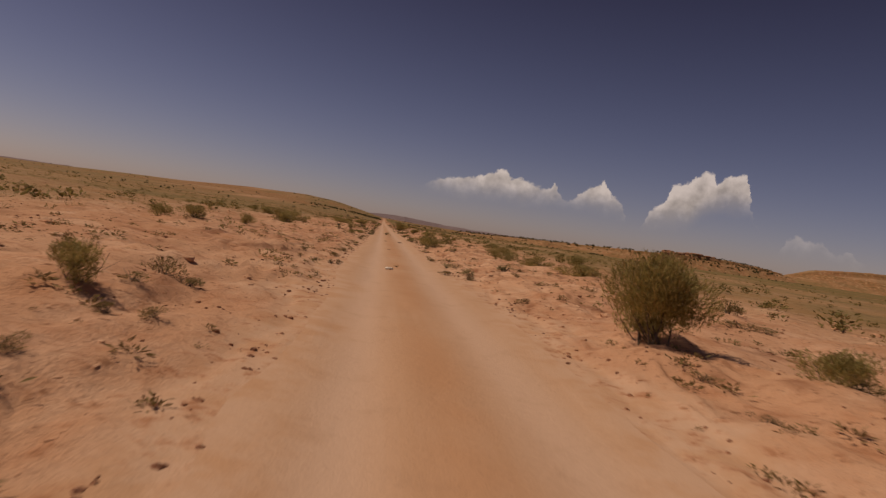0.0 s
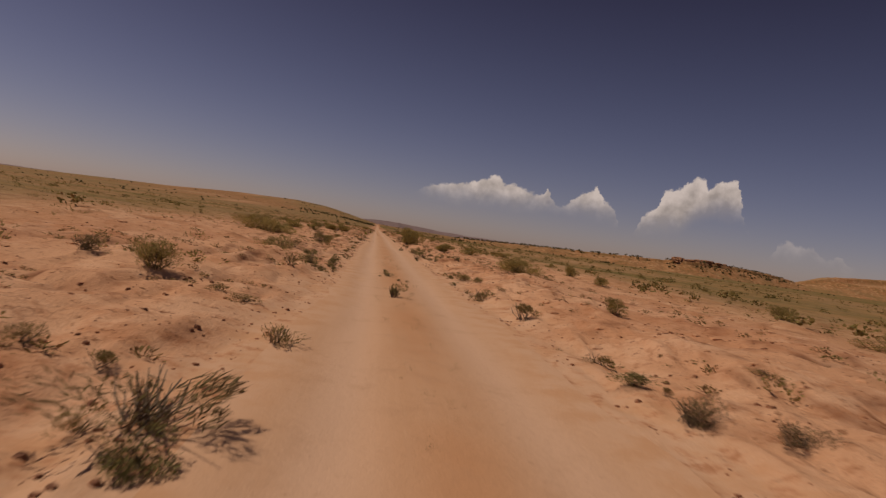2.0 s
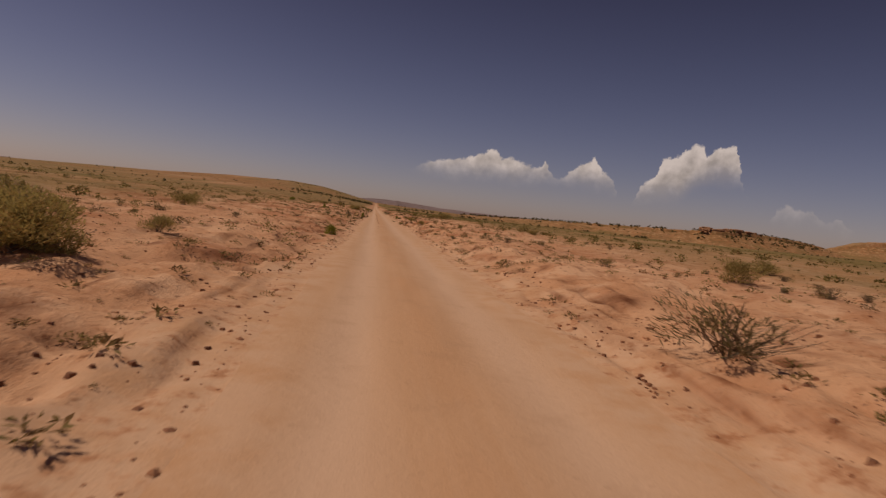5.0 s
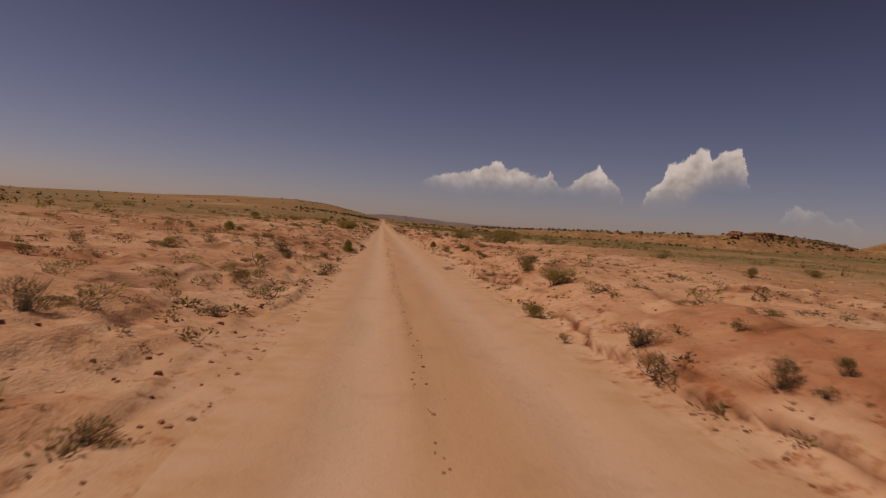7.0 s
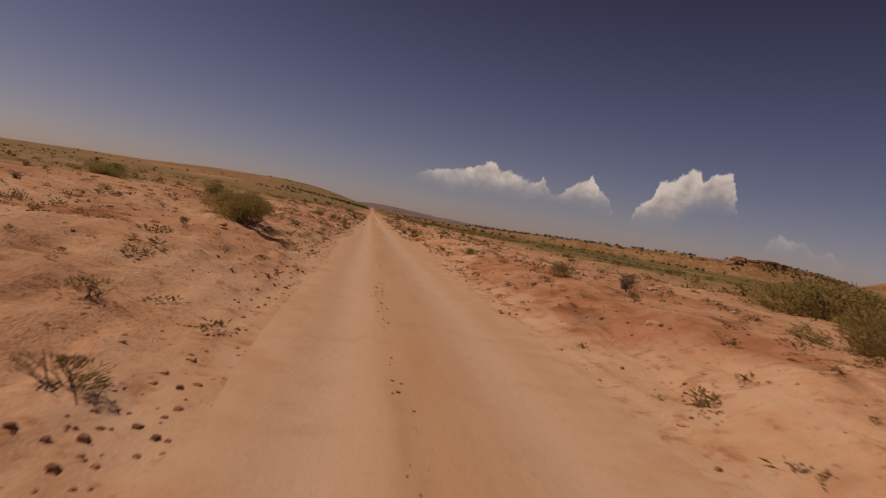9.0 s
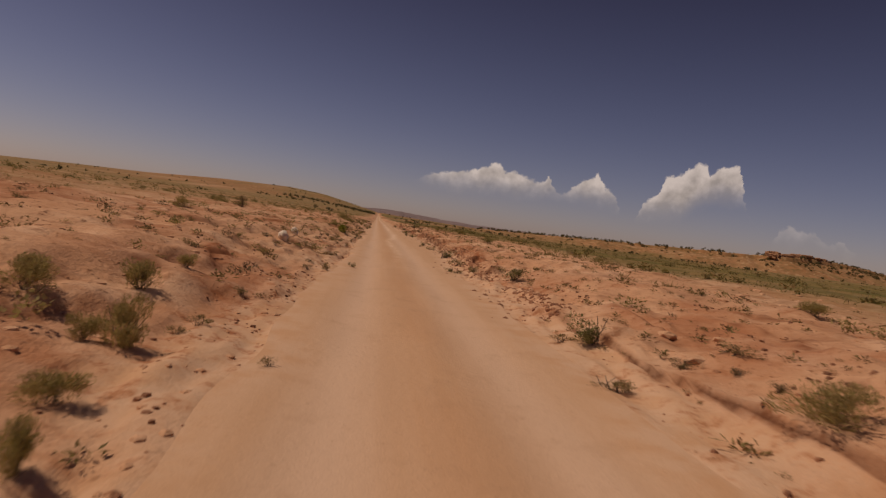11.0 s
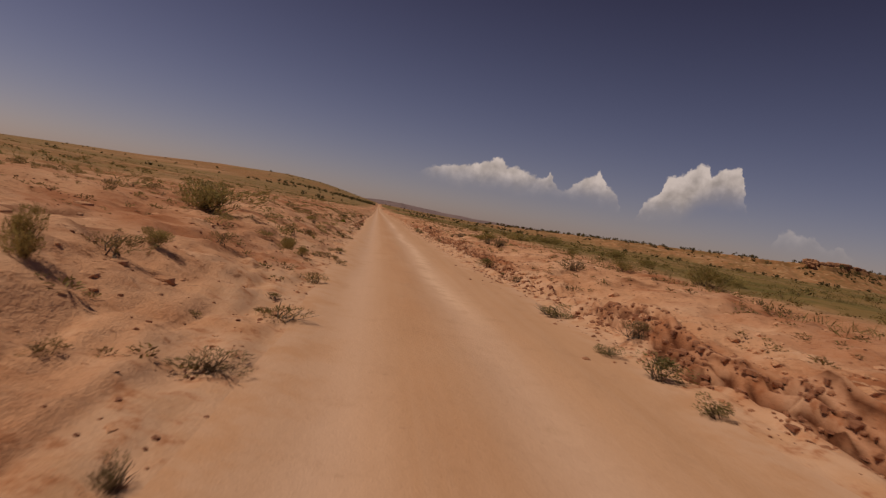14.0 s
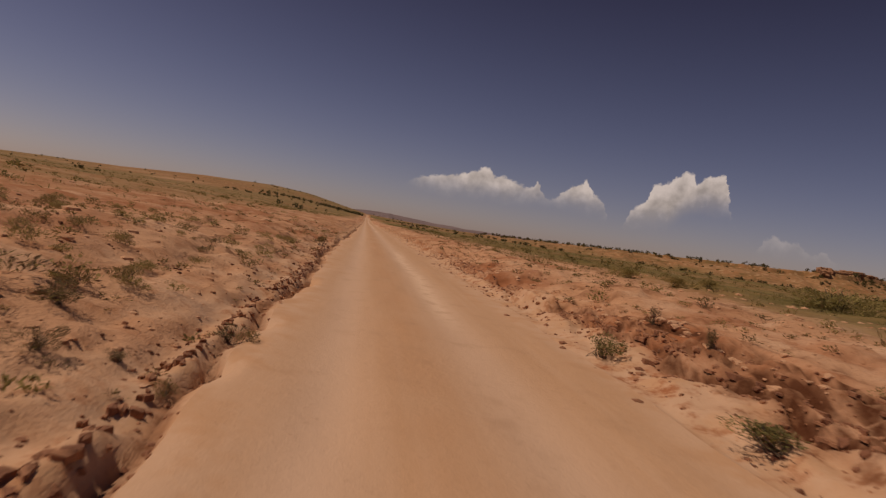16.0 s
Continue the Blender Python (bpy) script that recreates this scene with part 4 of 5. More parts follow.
TUFTS_D = [
    (3.74, 86.09, 0.5, 0.25), (3.62, 90.29, 0.21, 0.17), (2.02, 90.39, 0.11, 0.08), (3.41, 90.4, 0.12, 0.1), (3.23, 90.42, 0.13, 0.11), (-2.27, 90.55, 0.22, 0.15),
    (-1.31, 90.56, 0.42, 0.21), (2.77, 90.75, 0.22, 0.13), (3.26, 90.94, 0.38, 0.28), (-1.02, 91.37, 0.28, 0.24), (2.81, 91.44, 0.21, 0.18), (4.34, 91.57, 0.22, 0.19),
    (-1.57, 91.72, 0.4, 0.17), (3.52, 92.13, 0.59, 0.27), (-1.69, 92.99, 0.25, 0.14), (-3.4, 93.63, 0.4, 0.2), (2.9, 97.34, 0.66, 0.33), (-1.24, 98.87, 0.11, 0.07),
    (-1.31, 99.24, 0.11, 0.07), (-1.62, 99.75, 0.16, 0.14), (-1.33, 99.8, 0.22, 0.14), (-2.77, 101.81, 0.34, 0.15), (2.52, 101.91, 0.34, 0.14), (-0.82, 102.26, 0.45, 0.19),
]
TUFTS_E = [
    (-1.47, 102.45, 0.26, 0.2), (2.34, 102.68, 0.16, 0.14), (2.04, 102.72, 0.19, 0.16), (3.63, 102.93, 0.24, 0.15), (3.43, 103.83, 0.46, 0.16), (6.33, 104.84, 0.36, 0.18),
    (3.51, 105.06, 0.9, 0.32), (-1.87, 105.26, 0.59, 0.25), (-1.06, 106.17, 0.47, 0.21), (-1.35, 147.75, 0.27, 0.16), (3.16, 148.35, 0.21, 0.17), (2.4, 149.36, 0.47, 0.21),
    (3.27, 149.64, 0.2, 0.14), (-2.45, 150.01, 0.41, 0.17), (4.27, 150.61, 0.28, 0.11), (2.1, 150.91, 0.16, 0.13), (-1.41, 152.78, 0.54, 0.23), (-4.66, 152.99, 0.41, 0.19),
    (3.39, 153.27, 0.43, 0.19), (-5.2, 155.22, 0.34, 0.24), (-2.22, 155.67, 0.47, 0.31), (-1.14, 157.07, 0.16, 0.12), (-1.62, 157.33, 0.13, 0.07), (-1.15, 157.71, 0.4, 0.25),
]
TUFTS_F = [
    (2.55, 158.04, 0.21, 0.08), (-1.12, 158.27, 0.16, 0.13), (2.55, 158.48, 0.14, 0.09), (-1.2, 158.96, 0.18, 0.07), (-4.1, 159.13, 0.41, 0.34), (-1.1, 160.48, 0.24, 0.15),
    (1.92, 160.79, 0.34, 0.12), (-1.51, 160.88, 0.35, 0.19), (3.23, 162.47, 0.52, 0.24), (-3.62, 163.4, 0.3, 0.22), (-2.37, 163.91, 0.47, 0.21), (3.52, 164.54, 0.43, 0.23),
    (-1.07, 166.28, 0.14, 0.09), (-1.06, 166.81, 0.28, 0.2), (-1.68, 167.09, 0.26, 0.13), (-0.72, 167.14, 0.18, 0.12), (3.32, 167.54, 0.17, 0.07), (2.83, 167.7, 0.27, 0.17),
    (-0.71, 168.8, 0.33, 0.28), (-1.69, 170.32, 0.21, 0.14), (3.67, 172.56, 0.35, 0.22), (-5.38, 173.68, 0.29, 0.24), (-1.07, 209.19, 0.08, 0.05), (2.99, 209.65, 0.12, 0.1),
]
TUFTS_G = [
    (-1.55, 209.91, 0.17, 0.15), (-2.5, 210.21, 0.12, 0.1), (-2.34, 210.64, 0.22, 0.18), (3.43, 211.03, 0.19, 0.1), (2.37, 211.28, 0.2, 0.1), (-2.05, 211.3, 0.2, 0.1),
    (2.66, 212.03, 0.19, 0.1), (2.16, 213.76, 0.4, 0.15), (3, 213.98, 0.42, 0.29), (-0.63, 218.51, 0.12, 0.08), (2.17, 218.9, 0.33, 0.17), (-1.42, 218.98, 0.13, 0.11),
    (-1.34, 219.29, 0.17, 0.12), (3.54, 219.4, 0.38, 0.13), (2.29, 220.65, 0.26, 0.12), (-1.41, 220.97, 0.22, 0.13), (-2.58, 222.93, 0.37, 0.15), (-5.62, 224.12, 0.31, 0.13),
    (6.04, 224.13, 0.21, 0.15), (-0.84, 225.55, 0.18, 0.15), (-0.92, 225.96, 0.15, 0.12), (-1.24, 226.07, 0.15, 0.11), (-2.03, 226.63, 0.16, 0.13), (-1.84, 228.18, 0.2, 0.08),
]
TUFTS_H = [
    (3.84, 228.66, 0.31, 0.12), (-1.9, 228.84, 0.28, 0.11), (2.25, 229.04, 0.32, 0.13), (3.49, 229.24, 0.37, 0.17), (2.56, 231.04, 0.42, 0.25), (5.33, 232.55, 0.36, 0.21),
    (11.76, 233.18, 0.6, 0.36), (-1.22, 233.82, 0.12, 0.07), (-1.65, 234.27, 0.11, 0.1), (-1.36, 234.35, 0.13, 0.05), (-1.59, 234.58, 0.14, 0.06), (-1.49, 234.85, 0.24, 0.19),
    (-1, 235.25, 0.2, 0.07), (4.14, 236.09, 0.27, 0.1), (2.94, 236.1, 0.19, 0.13), (-1.23, 236.22, 0.17, 0.14), (-1.5, 237.38, 0.27, 0.21), (5.92, 238.13, 0.17, 0.14),
    (-0.98, 239.09, 0.23, 0.17), (2.96, 239.53, 0.3, 0.12), (5.87, 240.14, 0.78, 0.27), (2.68, 241.11, 0.46, 0.22), (-1.33, 242.02, 0.11, 0.06), (-1.42, 242.87, 0.26, 0.09),
]
TUFTS_I = [
    (-0.73, 243.24, 0.17, 0.1), (2.37, 243.29, 0.29, 0.1), (-0.92, 243.43, 0.31, 0.14), (-1.55, 243.66, 0.26, 0.12), (10.74, 244.24, 0.9, 0.41), (-0.91, 244.31, 0.29, 0.24),
    (-0.74, 244.81, 0.18, 0.15), (-2.47, 245.49, 0.31, 0.16), (-1.58, 246.04, 0.29, 0.11), (5.12, 246.5, 0.23, 0.11), (3.14, 246.97, 0.39, 0.17), (6.57, 249.01, 0.41, 0.19),
    (-1.98, 249.02, 0.46, 0.32), (-0.51, 250.01, 0.08, 0.07), (-0.63, 250.43, 0.21, 0.07), (-0.83, 250.52, 0.14, 0.11), (-0.87, 250.87, 0.18, 0.14), (-1.51, 250.94, 0.14, 0.11),
    (-1.18, 251.02, 0.29, 0.19), (-1.57, 251.84, 0.23, 0.14), (-1.84, 252, 0.24, 0.18), (-0.75, 252.15, 0.11, 0.09), (-1.89, 252.58, 0.25, 0.21), (-0.91, 252.87, 0.2, 0.15),
]
TUFTS_J = [
    (-0.8, 254.16, 0.22, 0.18), (8.02, 258.45, 0.33, 0.16), (-0.66, 259.02, 0.07, 0.06), (-1.07, 259.57, 0.21, 0.16), (-1.52, 259.73, 0.34, 0.29), (3.42, 260.93, 0.13, 0.11),
    (-1.2, 261.3, 0.36, 0.21), (-1.58, 261.5, 0.27, 0.16), (-2.64, 261.89, 0.25, 0.17), (5.55, 263.94, 0.34, 0.15), (-1.6, 267.24, 0.16, 0.12), (-1.33, 268.89, 0.13, 0.08),
    (-0.7, 269.44, 0.42, 0.18), (-2.3, 269.54, 0.46, 0.26), (-0.94, 270.3, 0.21, 0.09), (-0.71, 272.13, 0.36, 0.22), (-2.09, 272.37, 0.32, 0.24), (-0.55, 274.89, 0.22, 0.14),
    (-16.09, 274.91, 0.9, 0.5), (-1.04, 275.37, 0.29, 0.14), (-0.45, 275.43, 0.08, 0.06), (-0.68, 275.55, 0.15, 0.1), (-0.83, 275.97, 0.3, 0.13), (-0.68, 277.12, 0.3, 0.17),
]
TUFTS_K = [
    (-1.8, 277.14, 0.34, 0.27), (-0.92, 277.53, 0.19, 0.12), (-1.66, 278.98, 0.2, 0.17), (-1.69, 280.27, 0.36, 0.2), (-0.76, 283.05, 0.17, 0.13), (-0.98, 283.3, 0.31, 0.25),
    (-1.26, 283.74, 0.25, 0.16), (-1.6, 284.56, 0.17, 0.11), (-1.26, 285.06, 0.19, 0.14), (-0.94, 286.95, 0.27, 0.13), (-0.99, 290.66, 0.16, 0.11), (-0.74, 291.37, 0.21, 0.17),
    (-1.49, 291.42, 0.12, 0.1), (3.24, 291.74, 0.2, 0.12), (-1.65, 292.41, 0.14, 0.1), (-1.15, 293.93, 0.25, 0.15), (4.11, 294.34, 0.3, 0.19), (2.95, 295.55, 0.23, 0.11),
    (4.67, 296.51, 0.27, 0.13), (-1.86, 296.72, 0.49, 0.29), (-0.78, 298.06, 0.34, 0.19), (-1, 299.96, 0.15, 0.12), (-2.24, 301.34, 0.27, 0.09), (-0.81, 301.41, 0.17, 0.14),
]
TUFTS_L = [
    (-2, 301.86, 0.25, 0.21), (-1.41, 316.12, 0.48, 0.41),
]
WEEDS_A = [
    (2.55, 15.71, 0.29, 0.19), (3.82, 16.72, 0.55, 0.19), (2.24, 18.28, 0.22, 0.19), (3.27, 25.92, 0.25, 0.17), (3.08, 26.08, 0.13, 0.09), (3.85, 29.31, 0.23, 0.15),
    (2.49, 30.68, 0.35, 0.22), (2.78, 36.85, 0.8, 0.39), (2.35, 42.46, 0.52, 0.24), (2.39, 44.45, 0.46, 0.25), (-0.86, 46.69, 0.26, 0.14), (2.52, 49.15, 0.36, 0.13),
    (0.46, 54.2, 0.3, 0.25), (-1.06, 57.13, 0.14, 0.11), (-1.12, 57.4, 0.16, 0.13), (-0.85, 57.67, 0.16, 0.14), (0.68, 57.79, 0.13, 0.04), (0.91, 57.89, 0.09, 0.04),
    (-1.3, 57.96, 0.14, 0.1), (0.25, 58.38, 0.07, 0.04), (-1.46, 58.45, 0.37, 0.29), (2.17, 58.45, 0.15, 0.1), (2.83, 58.64, 0.14, 0.1), (0.49, 58.67, 0.22, 0.08),
]
WEEDS_B = [
    (-1.04, 58.78, 0.12, 0.11), (0.4, 59, 0.16, 0.09), (2.8, 59.02, 0.21, 0.18), (-0.95, 59.07, 0.27, 0.23), (-1.61, 59.36, 0.2, 0.17), (0.4, 59.96, 0.12, 0.07),
    (2.41, 60.82, 0.24, 0.13), (-1.9, 61.34, 0.21, 0.18), (-1.09, 61.55, 0.22, 0.19), (2.78, 62.02, 0.22, 0.14), (2.73, 68.74, 0.2, 0.17), (2.01, 69.26, 0.17, 0.07),
    (2.51, 69.39, 0.19, 0.17), (3.79, 69.61, 0.26, 0.21), (3.43, 70.01, 0.14, 0.09), (3.11, 70.35, 0.27, 0.23), (2.46, 70.71, 0.13, 0.11), (2.99, 71.28, 0.15, 0.12),
    (2.49, 74.42, 0.49, 0.25), (2.91, 79.31, 0.23, 0.2), (2.59, 79.45, 0.31, 0.26), (2.55, 79.95, 0.21, 0.18), (1.72, 80.06, 0.22, 0.18), (3.54, 80.37, 0.24, 0.21),
]
WEEDS_C = [
    (2.44, 80.42, 0.17, 0.15), (1.84, 80.69, 0.11, 0.1), (3.18, 81, 0.15, 0.13), (3.34, 81.48, 0.25, 0.16), (3.02, 81.81, 0.23, 0.17), (3.07, 82.4, 0.22, 0.19),
    (2.96, 82.89, 0.27, 0.19), (3.9, 100.37, 0.17, 0.15), (2.94, 100.57, 0.57, 0.37), (4.26, 102.9, 0.41, 0.17), (2.76, 168.47, 0.34, 0.26), (3.9, 210.74, 0.24, 0.13),
    (4.34, 210.89, 0.24, 0.12), (4.74, 214.25, 0.48, 0.31), (6.54, 216.02, 0.48, 0.24), (2.63, 220.59, 0.36, 0.29), (-0.4, 227.11, 0.13, 0.11), (3.28, 227.17, 0.47, 0.28),
    (2.72, 229.39, 0.21, 0.17), (2.13, 229.4, 0.2, 0.1), (2.58, 234.98, 0.46, 0.33), (5.23, 244.84, 0.21, 0.11), (2.7, 244.93, 0.23, 0.19), (3.2, 259.66, 0.2, 0.1),
]
WEEDS_D = [
    (2.9, 259.7, 0.37, 0.21), (2.52, 260.71, 0.13, 0.07), (3.01, 261.07, 0.19, 0.09), (2.88, 262.03, 0.19, 0.13), (3.39, 262.2, 0.23, 0.13), (2.61, 262.51, 0.27, 0.15),
    (2.84, 268.13, 0.22, 0.15), (2.88, 269.09, 0.35, 0.24), (2.73, 269.95, 0.25, 0.11), (2.9, 272.39, 0.43, 0.16), (3.32, 277.9, 0.16, 0.11), (3.19, 279.23, 0.45, 0.26),
    (2.91, 299.88, 0.6, 0.23), (2.83, 302.59, 0.39, 0.29),
]
DRY_SHRUBS_A = [
    (2.99, 3.79, 0.16, 0.08), (-1.08, 13.6, 0.14, 0.12), (-0.91, 13.7, 0.15, 0.12), (-1.48, 13.92, 0.21, 0.1), (2.44, 14.62, 0.31, 0.15), (-1.01, 24.42, 0.19, 0.08),
    (-1.17, 36.25, 0.16, 0.13), (-1.6, 36.34, 0.12, 0.05), (-2.81, 38.26, 0.19, 0.28), (-1, 47.12, 0.56, 0.31), (3.04, 47.71, 0.31, 0.17), (2.57, 48.2, 0.43, 0.19),
    (-3.98, 52.77, 0.4, 0.24), (-1.16, 68.28, 0.14, 0.08), (2.07, 70.55, 0.25, 0.22), (-2.57, 71.32, 0.57, 0.47), (2.52, 72.12, 0.26, 0.2), (2.85, 72.49, 0.24, 0.21),
    (-3.55, 82.03, 0.32, 0.21), (-1.1, 88.7, 0.22, 0.24), (3.04, 89.6, 0.17, 0.15), (2.36, 89.62, 0.23, 0.17), (2.39, 90.22, 0.16, 0.1), (-0.84, 90.3, 0.25, 0.16),
]
DRY_SHRUBS_B = [
    (-1.81, 90.36, 0.21, 0.11), (-1.1, 98.57, 0.17, 0.15), (2.92, 99.58, 0.47, 0.2), (-0.99, 100.69, 0.14, 0.16), (-1.52, 101.48, 0.21, 0.1), (-2.17, 102.28, 0.22, 0.11),
    (2.7, 105.22, 0.67, 0.62), (-4.27, 106.53, 1.12, 0.51), (3.24, 111.02, 1.03, 0.59), (2.87, 148.16, 0.13, 0.07), (2.77, 148.44, 0.23, 0.21), (-2.68, 149.56, 0.33, 0.26),
    (2.51, 150, 0.32, 0.19), (-1.7, 151.15, 0.24, 0.13), (-1.14, 156.58, 0.25, 0.13), (-1.08, 156.78, 0.17, 0.06), (2.71, 158.05, 0.21, 0.06), (-2.12, 158.46, 0.16, 0.24),
    (3.81, 158.89, 0.2, 0.2), (-2.36, 159.14, 0.51, 0.23), (3.89, 159.29, 0.33, 0.22), (-1.73, 160.01, 0.28, 0.12), (-0.87, 165.46, 0.18, 0.13), (2.92, 166.74, 0.14, 0.07),
]
DRY_SHRUBS_C = [
    (3.43, 168.5, 0.47, 0.21), (-2.13, 168.54, 0.28, 0.13), (3.47, 178.62, 0.71, 0.32), (-1.39, 208.42, 0.07, 0.07), (-1.25, 208.44, 0.14, 0.1), (-0.79, 208.63, 0.08, 0.04),
    (2.86, 209.06, 0.17, 0.12), (-1.16, 209.76, 0.33, 0.19), (3.83, 209.79, 0.21, 0.11), (2.61, 210.05, 0.2, 0.08), (-1.05, 211.71, 0.23, 0.17), (-1.32, 212.11, 0.18, 0.17),
    (2.76, 214.02, 0.75, 0.5), (3.22, 218.34, 0.11, 0.07), (3.29, 218.94, 0.15, 0.07), (3, 219.32, 0.16, 0.11), (-1.16, 225.11, 0.17, 0.11), (-2.45, 227.8, 0.18, 0.1),
    (-1.08, 229.32, 0.31, 0.13), (-1.9, 235.2, 0.13, 0.09), (-1.75, 235.92, 0.2, 0.1), (-1.26, 235.92, 0.18, 0.07), (4.78, 237.03, 0.14, 0.09), (-1.11, 241.79, 0.08, 0.04),
]
DRY_SHRUBS_D = [
    (-0.93, 242.27, 0.14, 0.07), (-1.24, 258.63, 0.18, 0.13), (-2.17, 260.22, 0.2, 0.1), (3.86, 266.15, 0.58, 0.26), (-0.78, 266.18, 0.16, 0.11), (-0.85, 267.62, 0.31, 0.12),
    (3.36, 270.67, 0.38, 0.21), (-7.6, 247.6, 0.5, 0.68), (3.4, 276.61, 0.3, 0.12), (4.86, 277.27, 0.64, 0.35), (-2.08, 284.19, 0.15, 0.19), (-1.17, 284.35, 0.19, 0.14),
    (4.73, 285.07, 0.55, 0.3), (4.61, 286.82, 0.47, 0.2), (-2.18, 292.29, 0.11, 0.15), (3.28, 292.56, 0.33, 0.1), (4.6, 293.99, 0.51, 0.22), (-1.67, 299.87, 0.19, 0.16),
    (-1.35, 300.16, 0.12, 0.07), (-1.98, 300.7, 0.23, 0.17), (-0.99, 301.41, 0.19, 0.13), (3.68, 301.88, 0.15, 0.2), (3.78, 303.25, 0.11, 0.22),
]
GRASS_CLUMPS_A = [
    (5.89, 25.07, 1.17, 0.53), (10.49, 29.45, 1.52, 0.76), (3.02, 32.88, 1.76, 0.79), (4.65, 40.18, 1.34, 0.6), (3.4, 42.86, 1.39, 0.63), (-3.33, 43.34, 0.68, 0.3),
    (-1.76, 45.24, 0.82, 0.37), (-2.81, 52.14, 0.68, 0.53), (4.32, 53.76, 0.4, 0.35), (10.96, 54.59, 1.12, 0.5), (11.96, 59.32, 0.98, 0.49), (2.7, 60.15, 0.32, 0.22),
    (-2.58, 60.33, 0.88, 0.44), (-6.35, 84.2, 1.39, 0.63), (-2.65, 85.44, 0.53, 0.31), (-5.85, 100.81, 1.61, 0.72), (2.07, 106.97, 0.53, 0.26), (11.41, 166.77, 0.69, 0.31),
    (4.13, 167.58, 0.35, 0.23), (7.15, 177.96, 1.41, 0.64), (2.95, 217.49, 0.56, 0.35), (-2.07, 219.89, 0.37, 0.37), (6.33, 245.96, 0.8, 0.36), (-3.68, 276.93, 1.7, 0.77),
]
GRASS_CLUMPS_B = [
    (6.97, 279.21, 0.8, 0.4), (9.75, 279.74, 1.23, 0.74), (5.24, 290.26, 1.5, 0.5), (13.68, 294.53, 1.27, 0.57),
]
STONES = [
    (0.32, 14.67, 0.29, 0.075), (-0.42, 89.79, 0.08, 0.03), (-0.35, 89.96, 0.13, 0.05), (-0.49, 90.8, 0.1, 0.04), (-0.4, 91.49, 0.06, 0.02), (-0.66, 92.12, 0.12, 0.07),
    (-0.09, 92.43, 0.09, 0.04), (0.39, 92.73, 0.07, 0.03), (2.13, 101.07, 0.06, 0.05), (1.97, 168.1, 0.06, 0.03),
]
DUNG = [
    (0.41, 25.13, 0.13, 0.035), (0.33, 35.97, 0.14, 0.06), (1.29, 37.57, 0.25, 0.09),
]
BOULDERS = [
    (-2.16, 228.28, 0.27, 0.27), (-2.36, 231.46, 0.30, 0.34),
]
GREEN_SHRUBS_ALL = GREEN_SHRUBS_A + GREEN_SHRUBS_B + GREEN_SHRUBS_C + GREEN_SHRUBS_D
BRIGHT_SHRUBS_ALL = BRIGHT_SHRUBS
TUFTS_ALL = TUFTS_A + TUFTS_B + TUFTS_C + TUFTS_D + TUFTS_E + TUFTS_F + TUFTS_G + TUFTS_H + TUFTS_I + TUFTS_J + TUFTS_K + TUFTS_L
WEEDS_ALL = WEEDS_A + WEEDS_B + WEEDS_C + WEEDS_D
DRY_SHRUBS_ALL = DRY_SHRUBS_A + DRY_SHRUBS_B + DRY_SHRUBS_C + DRY_SHRUBS_D
GRASS_CLUMPS_ALL = GRASS_CLUMPS_A + GRASS_CLUMPS_B
STONES_ALL = STONES
DUNG_ALL = DUNG
BOULDERS_ALL = BOULDERS


def wild(seed, n, lo, hi, ratio):
    """More plants for two stretches of bank, in no order: x, y, width, height."""
    r = np.random.default_rng(seed)
    out = []
    for i in range(n):
        y = r.uniform(113, 146) if r.random() < 0.55 else r.uniform(178, 206)
        d = 0.5 + 9 * r.uniform() ** 1.4
        x = left_edge(y) - d if r.random() < 0.5 else right_edge(y) + d
        w = r.uniform(lo, hi)
        out.append((float(x), float(y), w, w * ratio))
    return out


def grown(places, wider, taller):
    return [(x, y, w * wider, h * taller) if w < 0.6 else (x, y, w, h) for x, y, w, h in places]


TUFTS_ALL, WEEDS_ALL, DRY_SHRUBS_ALL = grown(TUFTS_ALL, 1.3, 1.2), grown(WEEDS_ALL, 1.25, 1.3), grown(DRY_SHRUBS_ALL, 1.4, 1.25)
GREEN_SHRUBS_ALL = GREEN_SHRUBS_ALL + wild(1, 12, 0.4, 1.2, 0.65)
TUFTS_ALL = TUFTS_ALL + wild(2, 60, 0.2, 0.6, 0.55)
WEEDS_ALL = WEEDS_ALL + wild(3, 12, 0.2, 0.4, 0.8)
DRY_SHRUBS_ALL = DRY_SHRUBS_ALL + wild(4, 22, 0.25, 0.6, 0.6)
BRIGHT_SHRUBS_ALL = BRIGHT_SHRUBS_ALL + wild(5, 3, 0.3, 0.5, 0.9)


def plant(places, maker, variants, seed, name, labels, group, category, sink=0.0):
    """Stands copies of a few models at the places, each with its own turn and size."""
    rng = np.random.default_rng(seed)
    stock = [maker(seed * 31 + i) for i in range(variants)]
    models = []
    for i, (x, y, w, h) in enumerate(places):
        turn = rng.uniform(0, 360)
        m = Matrix.Translation((x, y, ground_z(x, y) - sink)) @ pose(0, 0, 0, rng.normal(0, 3), rng.normal(0, 3), turn) @ Matrix.Diagonal((w, w * rng.uniform(0.85, 1.1), h, 1))
        if i < variants:
            ob = model(name, stock[i], group, category)
            ob.matrix_basis = m
            models.append(ob)
        else:
            ob = copy_thing(models[int(rng.integers(0, len(models)))], Matrix.Translation(m.translation) @ m.to_3x3().to_4x4())
            ob.matrix_basis = m
        big = 0 if h > labels[0] else 1
        ob["label"] = labels[1 + big]


def large_shrub(seed):
    return green_shrub(seed, 14000, MAT_GREEN, 1.5, 0.55)


def broad_shrub(seed):
    return green_shrub(seed, 4200, MAT_GREEN, 2.3, 0.8, 17)


